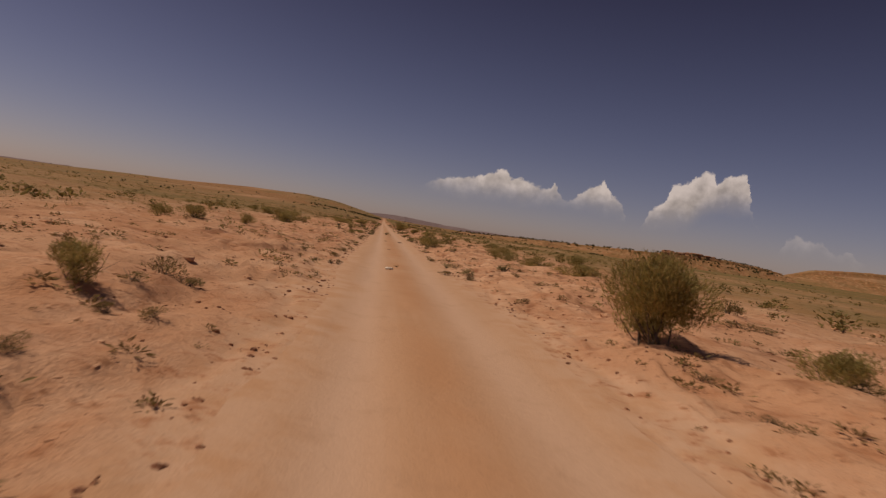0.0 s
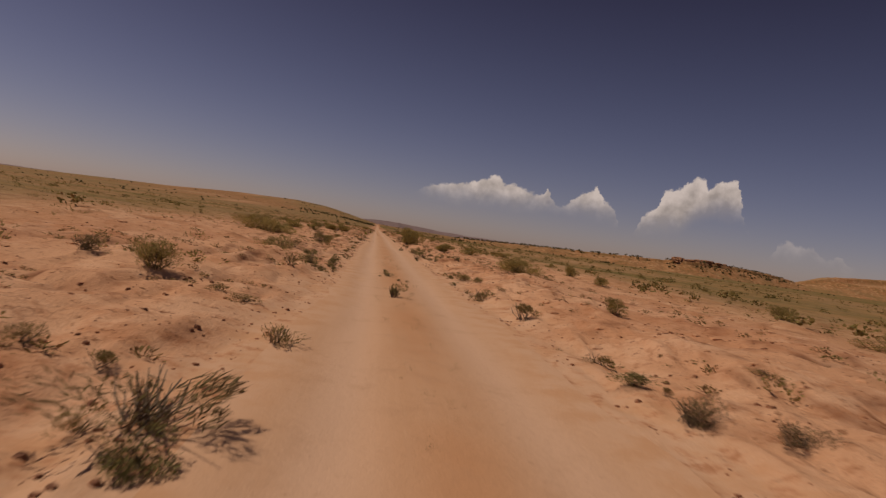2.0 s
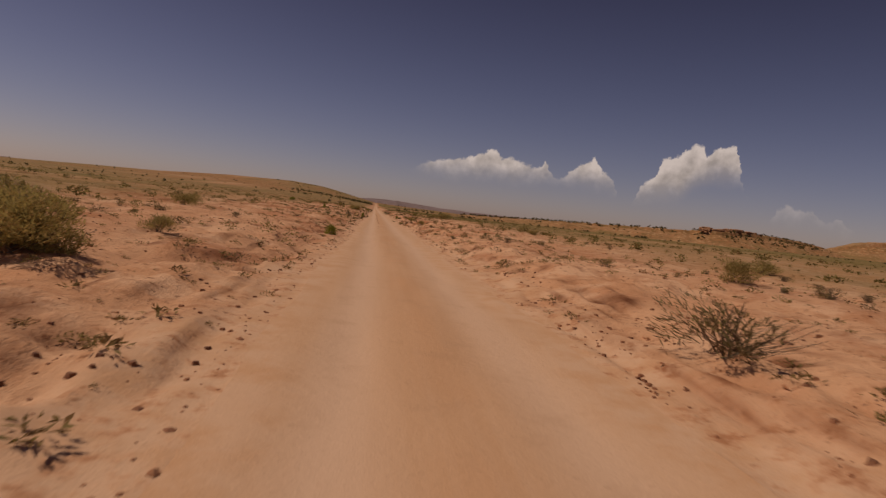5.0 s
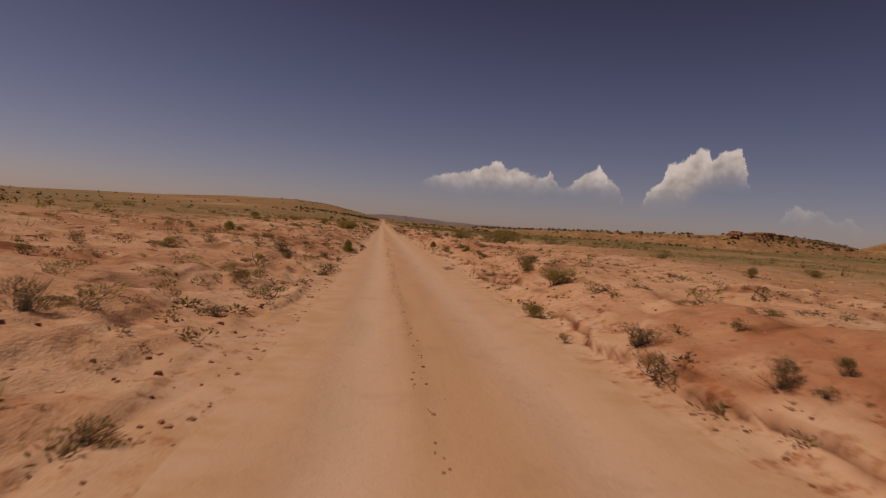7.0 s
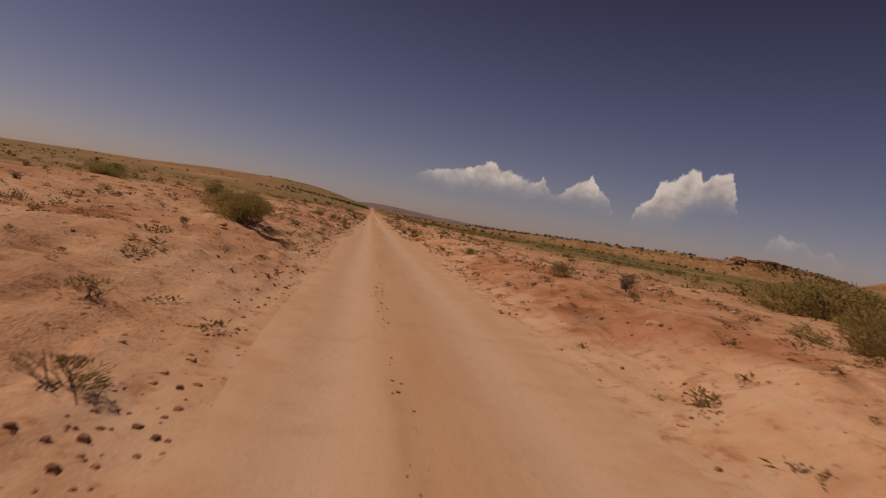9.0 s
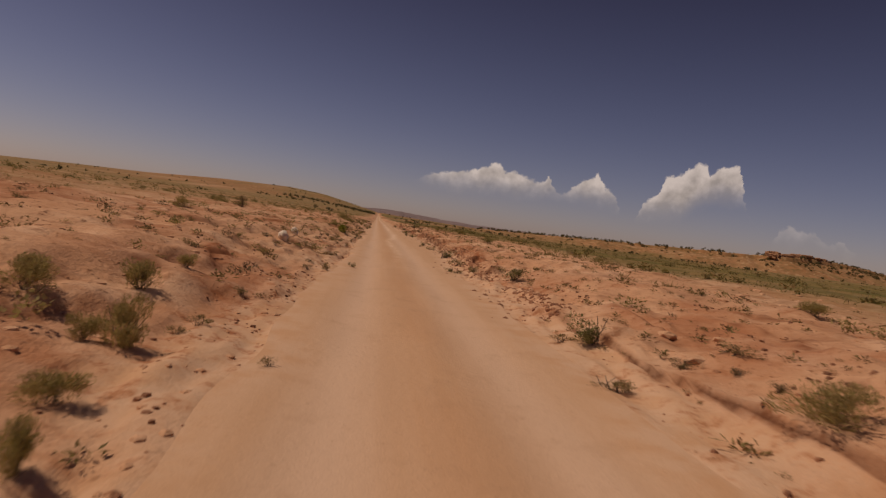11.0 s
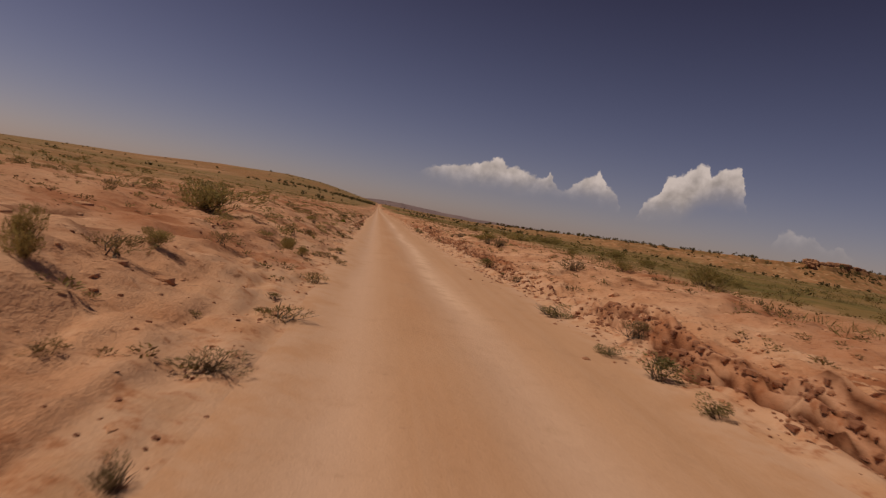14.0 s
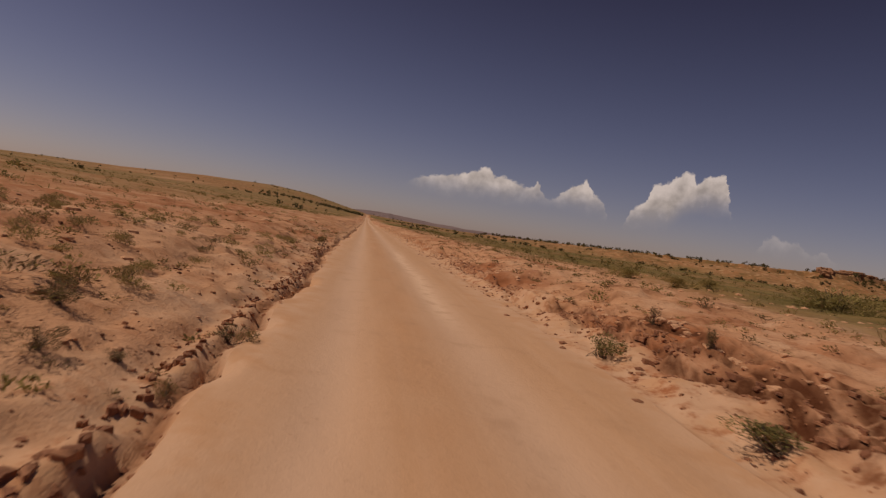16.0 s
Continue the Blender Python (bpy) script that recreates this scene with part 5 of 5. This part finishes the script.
BIG = [p for p in GREEN_SHRUBS_ALL if p[2] > 1.1]
plant([p for p in BIG if abs(p[0]) < 4.7], large_shrub, 3, 7, "shrub", (0.7, "large grey-green desert shrub with dense twiggy crown", "broad low grey-green shrub on dry sand"), "green shrubs beside the track", "shrub")
plant([p for p in BIG if abs(p[0]) >= 4.7], broad_shrub, 4, 9, "shrub", (0.7, "large grey-green desert shrub with dense twiggy crown", "broad low grey-green shrub on dry sand"), "green shrubs beside the track", "shrub")
plant([p for p in GREEN_SHRUBS_ALL if p[2] <= 1.1], green_shrub, 6, 1, "shrub", (0.7, "large grey-green desert shrub with dense twiggy crown", "low rounded grey-green shrub on dry sand"), "green shrubs beside the track", "shrub")
plant(BRIGHT_SHRUBS_ALL, bright_shrub, 3, 2, "shrub", (0.5, "bright yellow-green bushy shrub on red sand", "small bright green shrub on dry sand"), "bright shrubs beside the track", "shrub")
plant(TUFTS_ALL, tuft, 8, 3, "grass_tuft", (0.3, "tall dusty olive tuft of dry herbs", "small dusty olive tuft on bare sand"), "tufts beside the track", "tuft")
plant(WEEDS_ALL, weed, 6, 4, "weed", (0.3, "dark green leafy weed standing in sand", "small leafy green weed on sandy ground"), "weeds beside the track", "weed")
plant(DRY_SHRUBS_ALL, dry_shrub, 5, 5, "dry_shrub", (0.3, "brown half-dead twiggy shrub on sand", "small brown dried-up shrub on sand"), "dry shrubs beside the track", "shrub")


def olive_shrub(seed):
    return green_shrub(seed, 2000, MAT_OLIVE, 2.2, 1.0)


plant(GRASS_CLUMPS_ALL, olive_shrub, 4, 8, "shrub", (0.5, "soft olive-yellow shrub on dry sand", "low spreading olive-yellow shrub on sand"), "olive shrubs beside the track", "shrub")


def stones(places, name, label, category, mat, seed, flat, rough=0.13):
    rng = np.random.default_rng(seed)
    for x, y, w, h in places:
        v, f = lump(rng, rough, 3)
        ob = new(name, mesh_of(name, v, f, mat, smooth=True))
        z = ground_z(x, y)
        ob.matrix_basis = Matrix.Translation((x, y, z + h * 0.25)) @ pose(0, 0, 0, 0, 0, rng.uniform(0, 360)) @ Matrix.Diagonal((w, w * flat, h, 1))
        tagged(ob, label, category, category + "s by the track")


stones(STONES_ALL[:1], "stone", "flat pale stone lying on the dirt track", "stone", MAT_PALE, 11, 0.7)
stones(STONES_ALL[1:], "stone", "brown stone lying loose on the dirt track", "stone", MAT_STONE, 12, 0.7)
rng = np.random.default_rng(13)
for x, y, w, h in DUNG_ALL:
    vs, fs = [], []
    for i in range(11):
        v, f = lump(rng, 0.2, 2)
        at_ = rng.normal(0, 0.24, 2)
        v = v * rng.uniform(0.22, 0.5) * np.array([1, 1, 0.7]) + np.array([at_[0], at_[1] * 0.6, 0.1])
        fs.append(f + sum(len(q) for q in vs))
        vs.append(v)
    ob = new("dung", mesh_of("dung", np.concatenate(vs), np.concatenate(fs), MAT_DUNG, smooth=True))
    ob.matrix_basis = Matrix.Translation((x, y, ground_z(x, y))) @ pose(0, 0, 0, 0, 0, rng.uniform(0, 360)) @ Matrix.Diagonal((w, w, h * 2, 1))
    tagged(ob, "dry crumbled dung lying on the dirt track", "dung", "dung on the track")
stones(BOULDERS_ALL, "boulder", "rounded whitish boulder on the sandy bank", "boulder", MAT_PALE, 14, 0.85, 0.2)

# ---- what nobody could count ----


def strew(name, label, category, stock, xs, ys, sizes, tall, mat, seed, sink=0.0, zs=None, along=False):
    """Many small copies joined into one mesh."""
    rng = np.random.default_rng(seed)
    pick = rng.integers(0, len(stock), len(xs))
    zs = surface(xs, ys) if zs is None else zs
    turn = rng.normal(math.pi / 2, 0.3, len(xs)) + math.pi * rng.integers(0, 2, len(xs)) if along else rng.uniform(0, 2 * math.pi, len(xs))
    vs, fs, n = [], [], 0
    for k, (v, f) in enumerate(stock):
        m = pick == k
        c, s = np.cos(turn[m])[:, None], np.sin(turn[m])[:, None]
        px = (v[None, :, 0] * c - v[None, :, 1] * s) * sizes[m][:, None] + xs[m][:, None]
        py = (v[None, :, 0] * s + v[None, :, 1] * c) * sizes[m][:, None] + ys[m][:, None]
        pz = v[None, :, 2] * (sizes * tall)[m][:, None] + (zs[m] - sink * sizes[m])[:, None]
        vs.append(np.stack([px, py, pz], axis=-1).reshape(-1, 3))
        fs.append((f[None] + (n + np.arange(m.sum()) * len(v))[:, None, None]).reshape(-1, 3))
        n += m.sum() * len(v)
    ob = new(name, mesh_of(name, np.concatenate(vs), np.concatenate(fs), mat))
    return tagged(ob, label, category, kind="stuff")


rng = np.random.default_rng(77)


def beside(n, reach_l, reach_r, y0, y1):
    """Places on both banks, thickest near the track."""
    y = rng.uniform(y0, y1, n)
    left = rng.random(n) < 0.5
    d = rng.uniform(0, 1, n) ** 1.7
    return np.where(left, left_edge(y) - 0.12 - d * reach_l, right_edge(y) + 0.12 + d * reach_r), y


# small clods and stones over the banks
x, y = beside(17000, 9, 11, -8, 332)
keep = grain(x * 0.5, y * 0.4, 41) > -0.35
x, y = x[keep], y[keep]


def crumb(seed):
    """A blunt broken crumb of twelve faces."""
    r = np.random.default_rng(seed)
    ring_ = np.array([(1, 0.2), (0.35, 1), (-0.8, 0.6), (-0.7, -0.7), (0.5, -0.9)]) * r.uniform(0.7, 1.15, (5, 1)) * 0.5
    v = np.concatenate([np.column_stack([ring_, np.full(5, -0.25)]), np.column_stack([ring_ * r.uniform(0.45, 0.85, (5, 1)), r.uniform(0.3, 0.5, 5)])])
    f = []
    for i in range(5):
        j = (i + 1) % 5
        f += [(i, j, 5 + j), (i, 5 + j, 5 + i)]
    return v, np.array(f + [(5, 6, 7), (5, 7, 8), (5, 8, 9)])


clods = [crumb(200 + i) for i in range(9)]
strew("soil_clods", "small crumbled clods of red soil", "clods", clods, x, y, 0.018 + 0.06 * rng.uniform(0, 1, len(x)) ** 2.6, 0.55, MAT_CLOD, 1, 0.0)
# dark crumbs lying in clusters where the crust has broken up
x, y = beside(1500, 7, 8, -6, 332)
many = rng.integers(5, 15, len(x))
x, y = np.repeat(x, many), np.repeat(y, many)
x, y = x + rng.normal(0, 0.16, len(x)), y + rng.normal(0, 0.22, len(y))
keep = (x < left_edge(y) - 0.08) | (x > right_edge(y) + 0.08)
x, y = x[keep], y[keep]
strew("soil_clods", "dark broken clods of red soil in clusters", "clods", clods, x, y, 0.016 + 0.065 * rng.uniform(0, 1, len(x)) ** 2.4, 0.65, MAT_CRUMB, 18, 0.0)
# low hummocks and crusts of caked soil
y = rng.uniform(-8, 332, 7500)
d = 0.9 + 9 * rng.uniform(0, 1, len(y))
x = np.where(rng.random(len(y)) < 0.5, left_edge(y) - d, right_edge(y) + d)
keep = grain(x * 0.4, y * 0.3, 48) > -0.2
x, y = x[keep], y[keep]
crusts = [lump(np.random.default_rng(230 + i), 0.22, 1) for i in range(10)]
strew("soil_crusts", "low caked crusts and hummocks of pinkish soil", "soil crusts", crusts, x, y, 0.07 + 0.22 * rng.uniform(0, 1, len(x)) ** 2, 0.42, MAT_GROUND, 8, 0.02)
# broken plates of crust that stand proud of the sand
def plate(seed):
    """A flat ragged slab, wider than deep, with one edge tipped up."""
    r = np.random.default_rng(seed)
    k = 9
    q = np.sort(r.uniform(0, 2 * math.pi, k))
    rad = r.uniform(0.28, 0.55, k)
    rim_ = np.column_stack([np.cos(q) * rad, np.sin(q) * rad * 0.6])
    lift = 0.5 + 0.35 * r.uniform(-1, 1) * rim_[:, 0] - 0.5 * rim_[:, 1] + r.normal(0, 0.06, k)
    v = np.concatenate([np.column_stack([rim_ * 0.93, lift]), np.column_stack([rim_, np.full(k, -0.3)]), [[0, 0, 0.62]]])
    f = []
    for i in range(k):
        j = (i + 1) % k
        f += [(i, j, 2 * k), (i, k + i, k + j), (i, k + j, j)]
    return v, np.array(f)


y = rng.uniform(-6, 332, 6000)
d = 0.25 + 8 * rng.uniform(0, 1, len(y)) ** 1.5
x = np.where(rng.random(len(y)) < 0.5, left_edge(y) - d, right_edge(y) + d)
keep = grain(x * 0.45, y * 0.3, 66) > 0.1 - 0.35 * fade(130, 200, y)
x, y = x[keep], y[keep]
plates = [plate(700 + i) for i in range(10)]
strew("crust_plates", "broken plates of caked pinkish soil crust", "soil crust", plates, x, y, 0.04 + 0.11 * rng.uniform(0, 1, len(x)) ** 2.2, 0.09, MAT_GROUND, 17, 0.0)
# bedded slabs of red earth along the ledges of the cut
y = rng.uniform(232, 306, 2100)
keep = rng.random(len(y)) < cut_depth(y) ** 1.3
y = y[keep]
pick = np.where((y < 249) | (y > 262) & (y < 280), 0, rng.integers(0, 3, len(y)))
x = cut_line(y) + np.array([0.02, 0.19, 0.42])[pick] + rng.normal(0, 0.07, len(y))
strew("bank_slabs", "broken slabs of red earth along the cut bank", "soil slabs", plates, x, y, 0.05 + 0.16 * rng.uniform(0, 1, len(y)) ** 1.8, 0.26, MAT_CLOD, 20, 0.0, None, True)
# the same along the broken edge of the far bank
y = rng.uniform(293, 318, 520)
x = left_edge(y) - 0.24 - 0.08 * grain(y * 0.5, 3.9, 30) - np.abs(rng.normal(0, 0.09, len(y)))
strew("bank_slabs", "broken slabs of red earth along the track edge", "soil slabs", plates, x, y, 0.04 + 0.10 * rng.uniform(0, 1, len(y)) ** 1.6, 0.4, MAT_CLOD, 21, 0.0, None, True)
# caked lumps along the crumbling banks
y = np.concatenate([rng.uniform(224, 322, 2600), rng.uniform(291, 322, 400), rng.uniform(120, 224, 900)])
x = np.where(np.arange(len(y)) < 2600, cut_line(y) + 0.3 + np.abs(rng.normal(0, 0.6, len(y))), left_edge(y) - np.abs(rng.normal(0.3, 0.4, len(y))))
keep = grain(x * 1.1, y * 0.5, 62) > -0.2
x, y = x[keep], y[keep]
strew("bank_lumps", "caked pinkish lumps along the crumbling bank", "soil lumps", crusts, x, y, 0.03 + np.where(x > 0, 0.16, 0.06) * rng.uniform(0, 1, len(x)) ** 2, 0.5, MAT_GROUND, 12, 0.02)
# larger clods broken off along the cut edges
y = np.concatenate([rng.uniform(222, 322, 7600), rng.uniform(293, 320, 700), rng.uniform(0, 286, 1500)])
d = np.abs(rng.normal(0.15, 0.28, len(y)))
face = rng.random(len(y)) < 0.62
x = np.where(np.arange(len(y)) < 7600, cut_line(y) + np.where(face, rng.normal(0.08, 0.14, len(y)), rng.normal(-0.15, 0.35, len(y))), left_edge(y) - d * 0.7)
keep = (grain(y * 0.45, 3.3, 42) > -0.25) | (face & (rng.random(len(y)) < cut_depth(y)))
x, y = x[keep], y[keep]
broken_clods = [lump(np.random.default_rng(260 + i), 0.28, 1) for i in range(9)]
strew("edge_clods", "broken clods along the crumbling track edge", "clods", broken_clods, x, y, 0.025 + np.where(x > 1, 0.10, 0.05) * rng.uniform(0, 1, len(x)) ** 2.2, 0.7, MAT_CLOD, 2, 0.1)
# crumbs in a broken row along the seam between the ruts
y = rng.uniform(136, 198, 380)
keep = grain(y * 0.35, 8.3, 60) > -0.3
y = y[keep]
x = 0.36 + 0.05 * grain(y * 0.3, 1.9, 59) + rng.normal(0, 0.05, len(y))
strew("track_crumbs", "dark crumbs of soil in a row along the track", "crumbs", clods, x, y, 0.012 + 0.035 * rng.uniform(0, 1, len(y)) ** 2, 0.5, MAT_CLOD, 11)
# small tufts, thick and fine beside the track, sparser past it
y = rng.uniform(-6, 335, 9500)
d = 0.3 + 4.6 * rng.uniform(0, 1, len(y)) ** 1.15
x = np.where(rng.random(len(y)) < 0.5, left_edge(y) - d, right_edge(y) + d)
keep = grain(x * 0.6, y * 0.5, 43) + 0.5 * grain(x * 0.13, y * 0.1, 63) > -0.22 - 0.2 * fade(90, 140, y)
keep &= (x < 0) | (x > cut_line(y) + 0.5) | (y < 222)
x, y = x[keep], y[keep]
fine_tufts = [clump(300 + i) for i in range(14)]
for seed_, mat_, lo_, hi_ in ((3, MAT_BROWN, 0, 6), (25, MAT_TUFT, 6, 10)):
    sel = (np.arange(len(x)) % 10 >= lo_) & (np.arange(len(x)) % 10 < hi_)
    strew("small_tufts", "small dusty tufts scattered over the sand", "tufts", fine_tufts, x[sel], y[sel], 0.09 + 0.33 * rng.uniform(0, 1, sel.sum()) ** 1.8, 0.6, mat_, seed_)
y = rng.uniform(-6, 335, 8500)
d = 3.3 + 14 * rng.uniform(0, 1, len(y)) ** 1.15
x = np.where(rng.random(len(y)) < 0.5, left_edge(y) - d, right_edge(y) + d)
keep = grain(x * 0.35, y * 0.3, 43) > -0.25
x, y = x[keep], y[keep]
loose_tufts = [clump(330 + i, 12) for i in range(12)]
strew("small_tufts", "small dusty brown tufts scattered over the sand", "tufts", loose_tufts, x, y, 0.10 + 0.22 * rng.uniform(0, 1, len(x)) ** 1.6, 0.65, MAT_BROWN, 13)
# scrub farther out
n = 7500
y = rng.uniform(-10, 620, n)
x = np.where(rng.random(n) < 0.5, -1, 1) * (9.5 + 120 * rng.uniform(0, 1, n) ** 1.5)
keep = (grain(x * 0.06, y * 0.05, 44) > -0.3) & (np.abs(x) > 8)
x, y = x[keep], y[keep]
close = np.abs(x) < 26
for seed_, sel, leaves_, broad_ in ((4, close, 50, 15.0), (19, ~close, 14, 34.0)):
    scrub = [green_shrub(400 + i, leaves_, fine=broad_, size=1.6)[1][1] for i in range(5)]
    strew("far_scrub", "low olive scrub spread over the plain", "scrub", scrub, x[sel], y[sel], rng.uniform(0.35, 1.2, sel.sum()) * rng.uniform(0.6, 1.1, sel.sum()), 0.5, MAT_SCRUB, seed_)
# dusty mounds on both banks
y = rng.uniform(96, 330, 950)
d = 0.7 + 5.0 * rng.uniform(0, 1, len(y)) ** 1.3
x = np.where(rng.random(len(y)) < 0.55, left_edge(y) - d, right_edge(y) + 0.4 + d)
keep = (grain(x * 0.4, y * 0.3, 67) > -0.2) & ((x < 0) | (x > cut_line(y) + 0.7) | (y < 222))
x, y = x[keep], y[keep]
for seed_, mat_, part_ in ((22, MAT_DRY, 0), (23, MAT_TUFT, 1), (24, MAT_OLIVE, 2)):
    sel = np.arange(len(x)) % 3 == part_
    mounds = [tuft(340 + i, 90, wide=2.4, long=1.0)[1][1] for i in range(6)]
    strew("dusty_mounds", "dusty low mounds of half-dry herbs on the bank", "herbs", mounds, x[sel], y[sel], 0.16 + 0.36 * rng.uniform(0, 1, sel.sum()) ** 1.8, 0.7, mat_, seed_)
# a belt of straw-coloured and olive herbs on the left bank
y = np.concatenate([rng.uniform(275, 312, 380), rng.uniform(144, 172, 130)])
x = left_edge(y) - 0.9 - 8.5 * rng.uniform(0, 1, len(y)) ** 1.2
keep = grain(x * 0.3, y * 0.25, 106) > -0.2
x, y = x[keep], y[keep]
for seed_, mat_, part_ in ((31, MAT_GRASS, 0), (32, MAT_OLIVE, 1), (33, MAT_BROWN, 2)):
    sel = np.arange(len(x)) % 3 == part_
    mounds = [tuft(360 + i, 330, wide=1.1, long=0.9)[1][1] for i in range(6)]
    strew("bank_herbs", "straw-coloured and olive herbs thick on the bank", "herbs", mounds, x[sel], y[sel], 0.22 + 0.36 * rng.uniform(0, 1, sel.sum()) ** 1.6, 0.6, mat_, seed_)
# seedlings on the crown between the ruts
n = 110
y, x = rng.uniform(44, 69, n), rng.normal(0.62, 0.17, n)
seedlings = [weed(440 + i, 40)[1][1] for i in range(5)]
strew("seedlings", "small green seedlings growing between the wheel ruts", "seedlings", seedlings, x, y, rng.uniform(0.05, 0.16, n), 0.8, MAT_WEED, 10, 0.05)
# herbs and small shrubs between the larger ones
n = 2600
y = rng.uniform(-4, 345, n)
left = rng.random(n) < 0.55
x = np.where(left, left_edge(y) - 1.2 - 24 * rng.uniform(0, 1, n) ** 1.4, right_edge(y) + 1.5 + 26 * rng.uniform(0, 1, n) ** 1.2)
keep = grain(x * 0.22, y * 0.18, 51) + 0.015 * np.abs(x) > 0.0
x, y = x[keep], y[keep]
herbs = [green_shrub(420 + i, 52, fine=11.0, size=1.3)[1][1] for i in range(5)]
strew("herbs", "small olive herbs scattered on the sand", "herbs", herbs, x, y, 0.12 + 0.40 * rng.uniform(0, 1, len(x)) ** 1.8, 0.65, MAT_OLIVE, 9)
# dry grass on the land past the bank
n = 4500
y = rng.uniform(150, 400, n)
x = right_edge(y) + 3.5 + 28 * rng.uniform(0, 1, n) ** 1.3
keep = grain(x * 0.2, y * 0.1, 45) > 0.3 - 0.8 * fade(200, 265, y)
x, y = x[keep], y[keep]
grass_stock = [grass_clump(500 + i, 11, 4.5)[0][1] for i in range(5)]
strew("dry_grass", "thin dry yellow grass on sandy land", "grass", grass_stock, x, y, rng.uniform(0.2, 0.5, len(x)), 0.8, MAT_GRASS, 5)
n = 3500
y = rng.uniform(-5, 420, n)
x = left_edge(y) - 6 - 40 * rng.uniform(0, 1, n) ** 1.2
strew("dry_grass", "thin dry yellow grass on sandy land", "grass", grass_stock, x, y, rng.uniform(0.2, 0.45, len(x)), 0.7, MAT_GRASS, 6)
# dark bushes dotted over the far ridges
n = 3000
a, r = np.radians(rng.uniform(-34, 62, n)), rng.uniform(420, 1900, n)
x, y = r * np.sin(a), r * np.cos(a)
keep = (grain(x * 0.012, y * 0.012, 46) > 0.05) & (np.abs(x) > 14) & ((x > 0) | (a > np.radians(-9)) | (rng.random(n) < 0.15))
x, y = x[keep], y[keep]
dots = [green_shrub(600 + i, 24, fine=26.0, size=3.4)[1][1] for i in range(4)]
strew("far_bushes", "dark bushes dotted over far ridges", "bushes", dots, x, y, rng.uniform(1.6, 4.0, len(x)) * (0.5 + r[keep] / 1500), 0.75, MAT_FAR, 7)

# dark bushes along the crest and down the slope of the low ridge
seg = np.r_[0, np.cumsum(np.hypot(*np.diff(MESA[:, :2], axis=0).T))]
n = 360
u = np.concatenate([rng.uniform(60, 330, 150), rng.uniform(350, 640, n - 150)])
u = u + 6 * grain(u * 0.07, 2.5, 93)
out = np.where(np.arange(n) < 150, np.abs(rng.normal(4, 9, n)), rng.uniform(-6, 34, n))
x, y = np.interp(u, seg, MESA[:, 0]), np.interp(u, seg, MESA[:, 1])
way_x, way_y = np.interp(u + 3, seg, MESA[:, 0]) - x, np.interp(u + 3, seg, MESA[:, 1]) - y
x, y = x + out * way_y / 3, y - out * way_x / 3
strew("ridge_bushes", "dark rounded bushes along the low ridge", "bushes", dots, x, y, rng.uniform(2.2, 5.2, n), 0.8, MAT_FAR, 15, 0.05, ridge_z(x, y))
# low scrub over the ridge
n = 420
u, out = rng.uniform(20, 700, n), rng.uniform(-8, 55, n)
x, y = np.interp(u, seg, MESA[:, 0]), np.interp(u, seg, MESA[:, 1])
way_x, way_y = np.interp(u + 3, seg, MESA[:, 0]) - x, np.interp(u + 3, seg, MESA[:, 1]) - y
x, y = x + out * way_y / 3, y - out * way_x / 3
strew("ridge_scrub", "low olive scrub over the ridge slope", "scrub", dots, x, y, rng.uniform(1.2, 3.4, n), 0.45, MAT_SCRUB, 26, 0.05, ridge_z(x, y))
# a dark clump of bushes where the hill meets the end of the track, and a row up its crest
n = 110
x = np.where(np.arange(n) < 18, -5 - 26 * rng.uniform(0, 1, n), -10 - 120 * rng.uniform(0, 1, n))
y = np.where(np.arange(n) < 18, rng.uniform(880, 960, n), 1010 + rng.uniform(-60, 60, n))
strew("hill_bushes", "dark bushes on the crest of the hill", "bushes", dots, x, y, rng.uniform(2.5, 6.0, n), 0.8, MAT_FAR, 16)

# ---- the rock outcrop on the low ridge ----
outcrop = tagged(new("rock_outcrop"), "weathered red-brown rock outcrop capping a low ridge", "rock outcrop")
rr = np.random.default_rng(90)
for i in range(40):
    u = i / 39
    x0, y0 = 369 + 112 * u + rr.normal(0, 1.5), 712 + 60 * u + rr.normal(0, 2.5)
    v, f = lump(rr, 0.34, 3)
    v = np.sign(v) * np.abs(v * 2) ** 0.6 / 2
    block = new("block", mesh_of("block", v, f, MAT_CLIFF))
    block.parent = outcrop
    tall_ = (8.5 - 5.5 * u) * rr.uniform(0.55, 1.1)
    block.matrix_basis = Matrix.Translation((x0, y0, float(ridge_z([x0], [y0])[0]) + tall_ * 0.05)) @ pose(0, 0, 0, 0, 0, rr.uniform(0, 360)) @ Matrix.Diagonal((rr.uniform(4, 11), rr.uniform(4, 8), tall_, 1))
